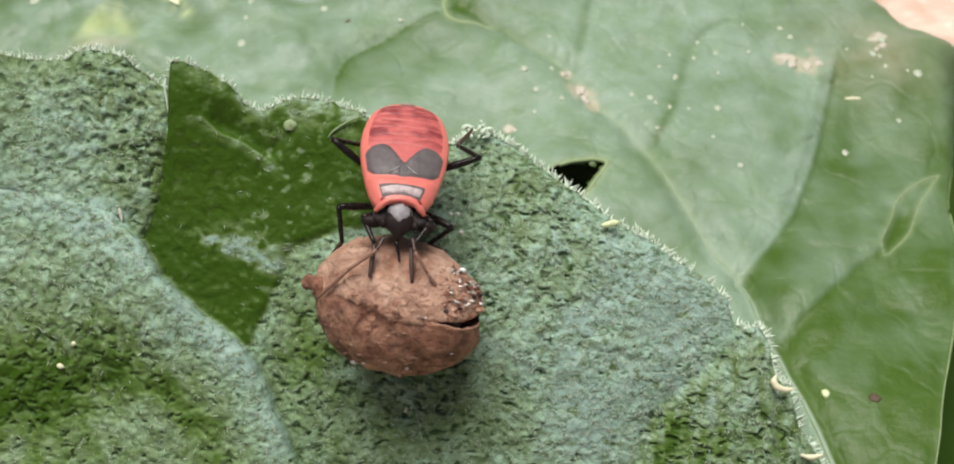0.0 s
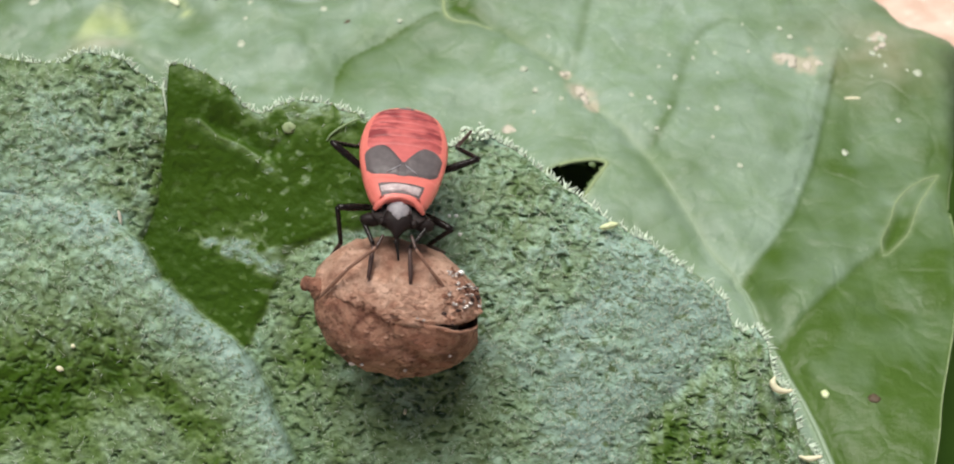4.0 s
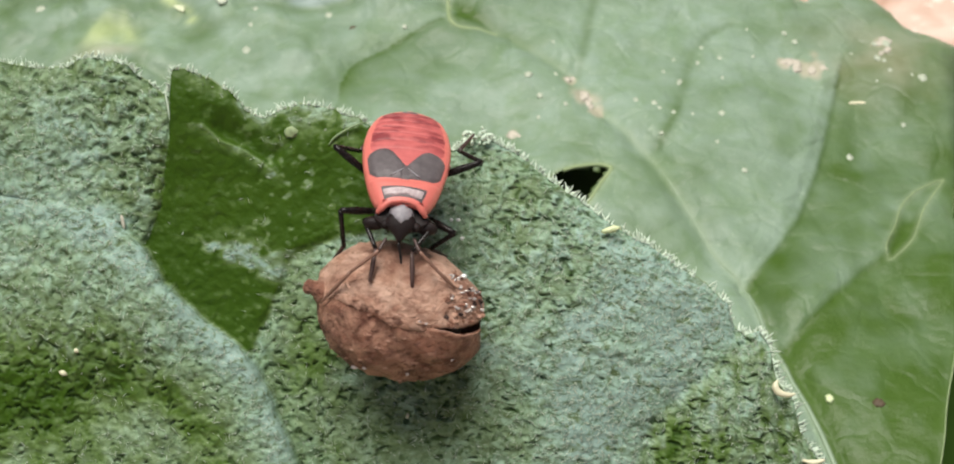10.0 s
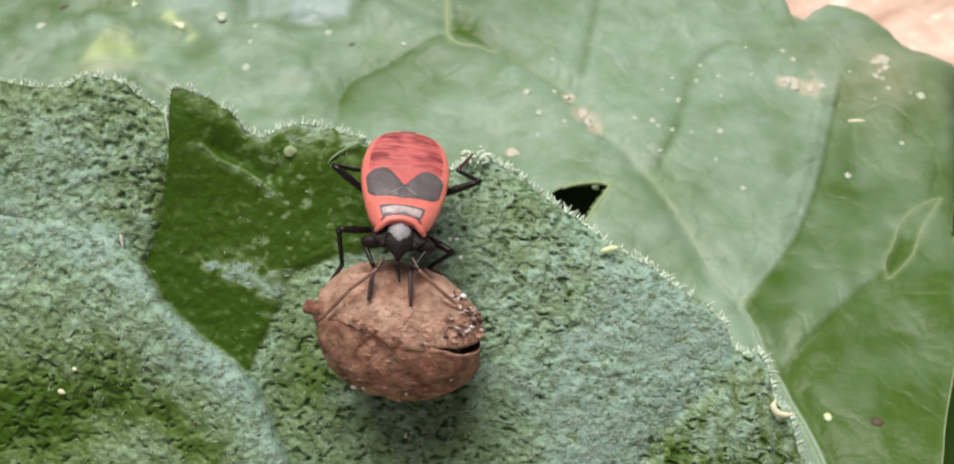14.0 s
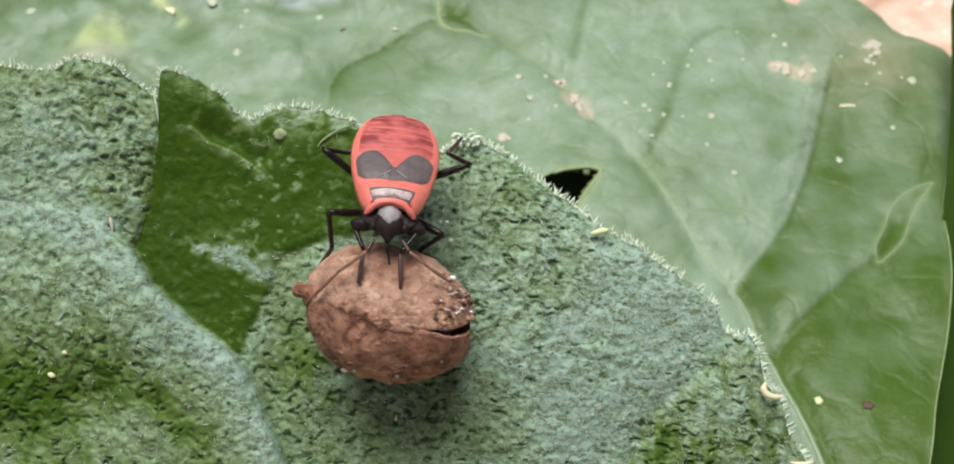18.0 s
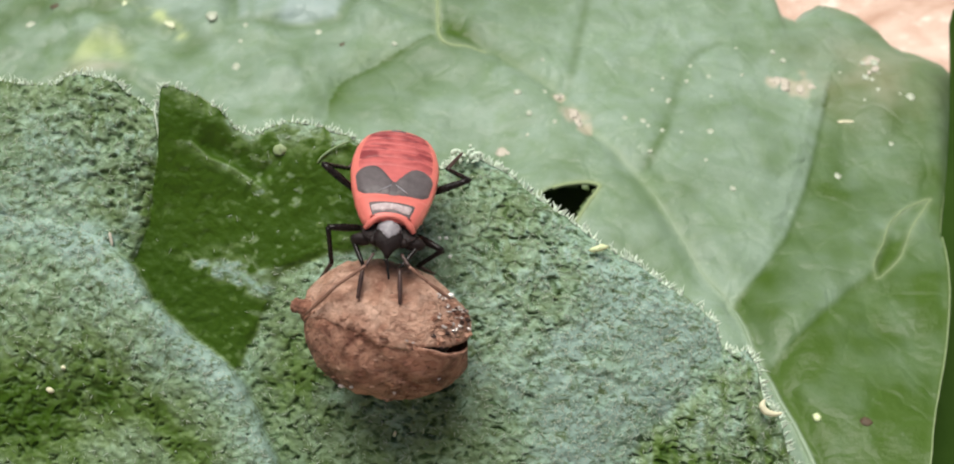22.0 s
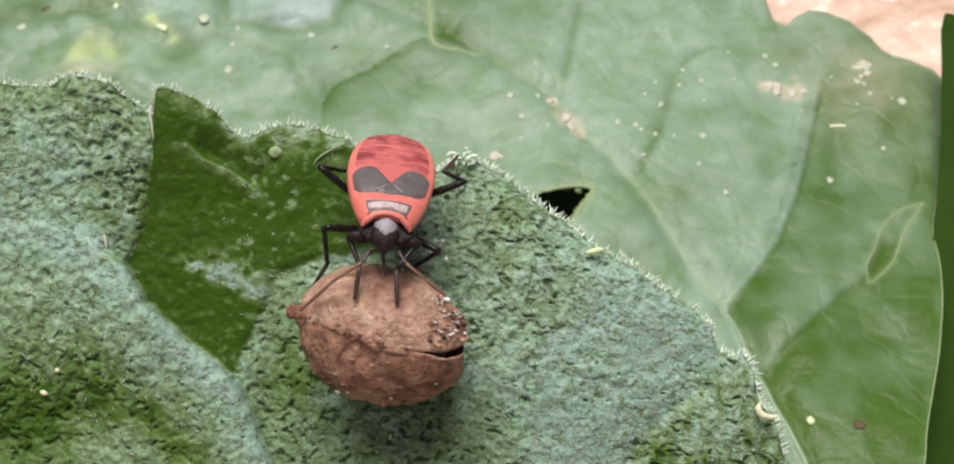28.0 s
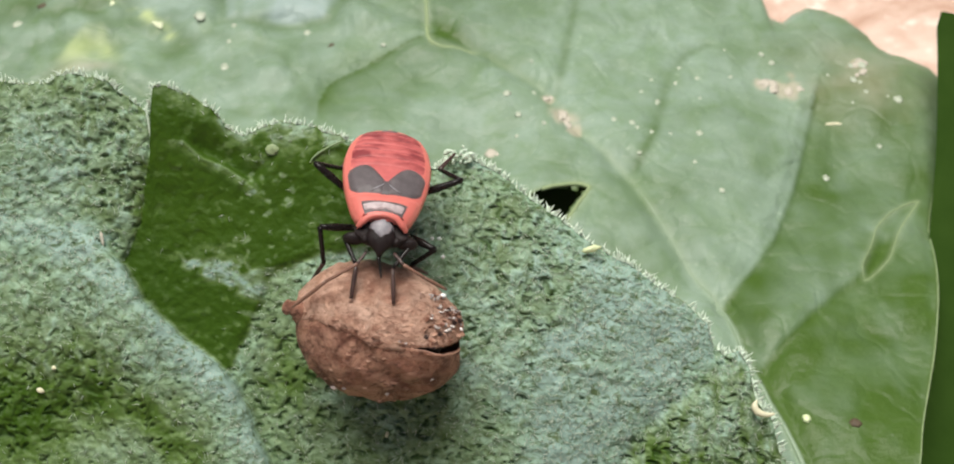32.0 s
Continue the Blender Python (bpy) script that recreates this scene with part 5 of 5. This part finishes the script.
for cx, cy, dx, dy, count, size in ((20.3, 31.1, 0.3, 0.5, 3, 0.42), (21.8, 30.9, 1.3, 0.35, 6, 0.34), (6.9, 26.8, 0.45, 0.7, 6, 0.36), (5.7, 28.9, 0.4, 0.4, 3, 0.26), (2.0, 24.1, 0.5, 0.12, 3, 0.34), (27.2, 33.0, 0.5, 0.9, 5, 0.30)):
    for k in range(count):
        r = size * shred.uniform(0.6, 1.2)
        at = (cx + shred.uniform(-dx, dx), cy + shred.uniform(-dy, dy))
        crumb("dry_petal", "pinkish dry petal scrap on the broad leaf", "plant debris", on_broad(*at), (r * 1.3, r * shred.uniform(0.6, 1.1), 0.045), shred.uniform(0, 180), PINKISH, LOW, "dry scraps on the broad leaf")


# ---- what moves ----
# seconds, drift of the bug over the leaf (mm), pitch of its body (degrees)
SWAY = [
    (0, -0.01, 0.03, 39.3),
    (0.5, -0.01, 0.04, 40.1),
    (1, 0.01, 0.13, 41.7),
    (1.5, -0.00, 0.07, 40.7),
    (2, -0.01, 0.04, 40.0),
    (2.5, 0.01, 0.10, 39.9),
    (3, 0.01, 0.14, 42.2),
    (3.5, 0.02, 0.16, 43.3),
    (5.5, -0.03, -0.02, 38.8),
    (6, -0.04, -0.01, 38.8),
    (6.5, 0.01, 0.03, 39.4),
    (7, 0.01, 0.06, 39.4),
    (7.5, 0.00, 0.15, 41.2),
    (8, 0.02, 0.12, 41.0),
    (8.5, 0.05, 0.11, 40.6),
    (9, 0.03, 0.20, 42.7),
    (9.5, 0.09, 0.23, 44.8),
    (10, 0.07, 0.15, 42.6),
    (10.5, 0.07, 0.08, 41.5),
    (11, 0.04, 0.07, 41.0),
    (11.5, 0.06, 0.03, 39.9),
    (12, 0.05, 0.10, 40.9),
    (12.5, 0.02, 0.14, 41.4),
    (13, 0.05, 0.14, 40.9),
    (13.5, 0.06, 0.22, 43.3),
    (14, 0.06, 0.20, 43.3),
    (14.5, 0.06, 0.30, 46.0),
    (16.5, 0.03, 0.20, 43.7),
    (17, 0.01, 0.11, 42.0),
    (17.5, 0.05, 0.12, 42.7),
    (18, 0.06, 0.17, 43.5),
    (18.5, 0.07, 0.15, 43.1),
    (19, 0.09, 0.24, 44.2),
    (19.5, 0.09, 0.19, 44.1),
    (20, 0.09, 0.29, 46.2),
    (20.5, 0.08, 0.23, 45.2),
    (21, 0.08, 0.21, 44.7),
    (21.5, 0.08, 0.18, 44.1),
    (22, 0.06, 0.22, 44.2),
    (22.5, 0.10, 0.25, 44.1),
    (23, 0.08, 0.30, 46.0),
    (23.5, 0.09, 0.30, 46.6),
    (24, 0.08, 0.24, 45.5),
    (24.5, 0.07, 0.30, 46.7),
    (25, 0.09, 0.35, 47.4),
    (25.5, 0.06, 0.29, 46.8),
    (27.5, 0.04, 0.36, 47.8),
    (28, 0.06, 0.33, 47.4),
    (28.5, 0.07, 0.31, 46.9),
    (29, 0.02, 0.29, 46.4),
    (29.5, -0.00, 0.29, 46.5),
    (30, -0.01, 0.24, 45.5),
    (30.5, 0.01, 0.22, 45.2),
    (31, -0.01, 0.17, 43.7),
    (31.5, 0.03, 0.21, 44.2),
    (32, 0.01, 0.25, 44.8),
]
# seconds, drift of the capsule (mm), turn in the leaf's plane (degrees)
ROLL = [(0, 0, 0, 0), (1, 0.01, 0.04, -0.2), (3, 0.05, 0.05, -0.1), (3.5, 0.02, 0.03, -0.2), (5.5, -0.06, 0.02, -0.6), (6, -0.06, 0.02, -0.6), (6.5, 0.01, 0.03, -0.5), (7.5, 0.09, 0.06, -0.4), (9, 0.07, 0.08, -0.4),
        (10.5, 0.01, 0.01, -0.7), (11.5, 0.01, 0.02, -0.7), (12, 0.08, 0.02, -0.5), (13.5, 0.08, 0.02, -0.5), (14.5, 0.05, 0.04, -0.6), (16.5, -0.01, 0.01, -0.5), (17.5, -0.04, -0.01, -0.2), (18, 0.06, 0.02, -0.1), (19, 0.08, 0.03, -0.1),
        (20.5, 0.02, -0.03, -0.4), (22, 0.0, 0.0, -0.5), (23, 0.06, 0.0, -0.1), (24, 0.02, -0.02, -0.1), (25, 0.04, 0.0, -0.1), (25.5, 0.03, -0.04, -0.2), (27.5, 0.01, -0.09, 0), (28.5, -0.03, -0.11, 0), (30, -0.06, -0.06, 0.1), (31, -0.09, -0.08, 0), (32, -0.04, -0.03, 0)]


# seconds, drift of each antenna's end over the capsule (mm)
REACH = [[(0, 0, 0), (6, -0.05, -0.05), (13, -0.20, -0.2), (18, -0.3, -0.1), (25, -0.50, 0.05), (32, -0.62, 0.4)],
         [(0, -0.6, -0.55), (4, -0.2, -0.4), (8, 0.1, -0.27), (13, 0.2, 0.0), (18, 0.4, 0.25), (25, 0.6, 0.07), (29, 0.4, 0.5), (32, 0.2, 0.9)]]


def motions():
    rows = [(t, bug_pose(du, dv, pitch)) for t, du, dv, pitch in SWAY]
    walk(bug, rows)
    still = [(0, 0, 0), (32, 0, 0)]
    for hip, a, b, drift in [(*limb_set, still) for limb_set in LEGS_SET] + [(*limb_set, reach) for limb_set, reach in zip(FEELERS, REACH)]:
        own, keys = hip.location.copy(), []
        rest = (TO_BUG @ (b * MM)) - own
        times, du, dv = zip(*drift)
        for t, m in rows:
            shift = Vector((float(np.interp(t, times, du)), float(np.interp(t, times, dv)), 0))
            foot = (m.inverted() @ LEAF @ ((b + shift) * MM)) - own
            keys.append((t, Matrix.Translation(own) @ rest.rotation_difference(foot).to_matrix().to_4x4()))
        walk(hip, keys)
    walk(nut, [(t, LEAF @ Matrix.Translation(Vector((NUT_AT[0] + du, NUT_AT[1] + dv, NUT_AT[2])) * MM) @ Matrix.Rotation(radians(0.5 + a), 4, "Z")) for t, du, dv, a in ROLL])


motions()
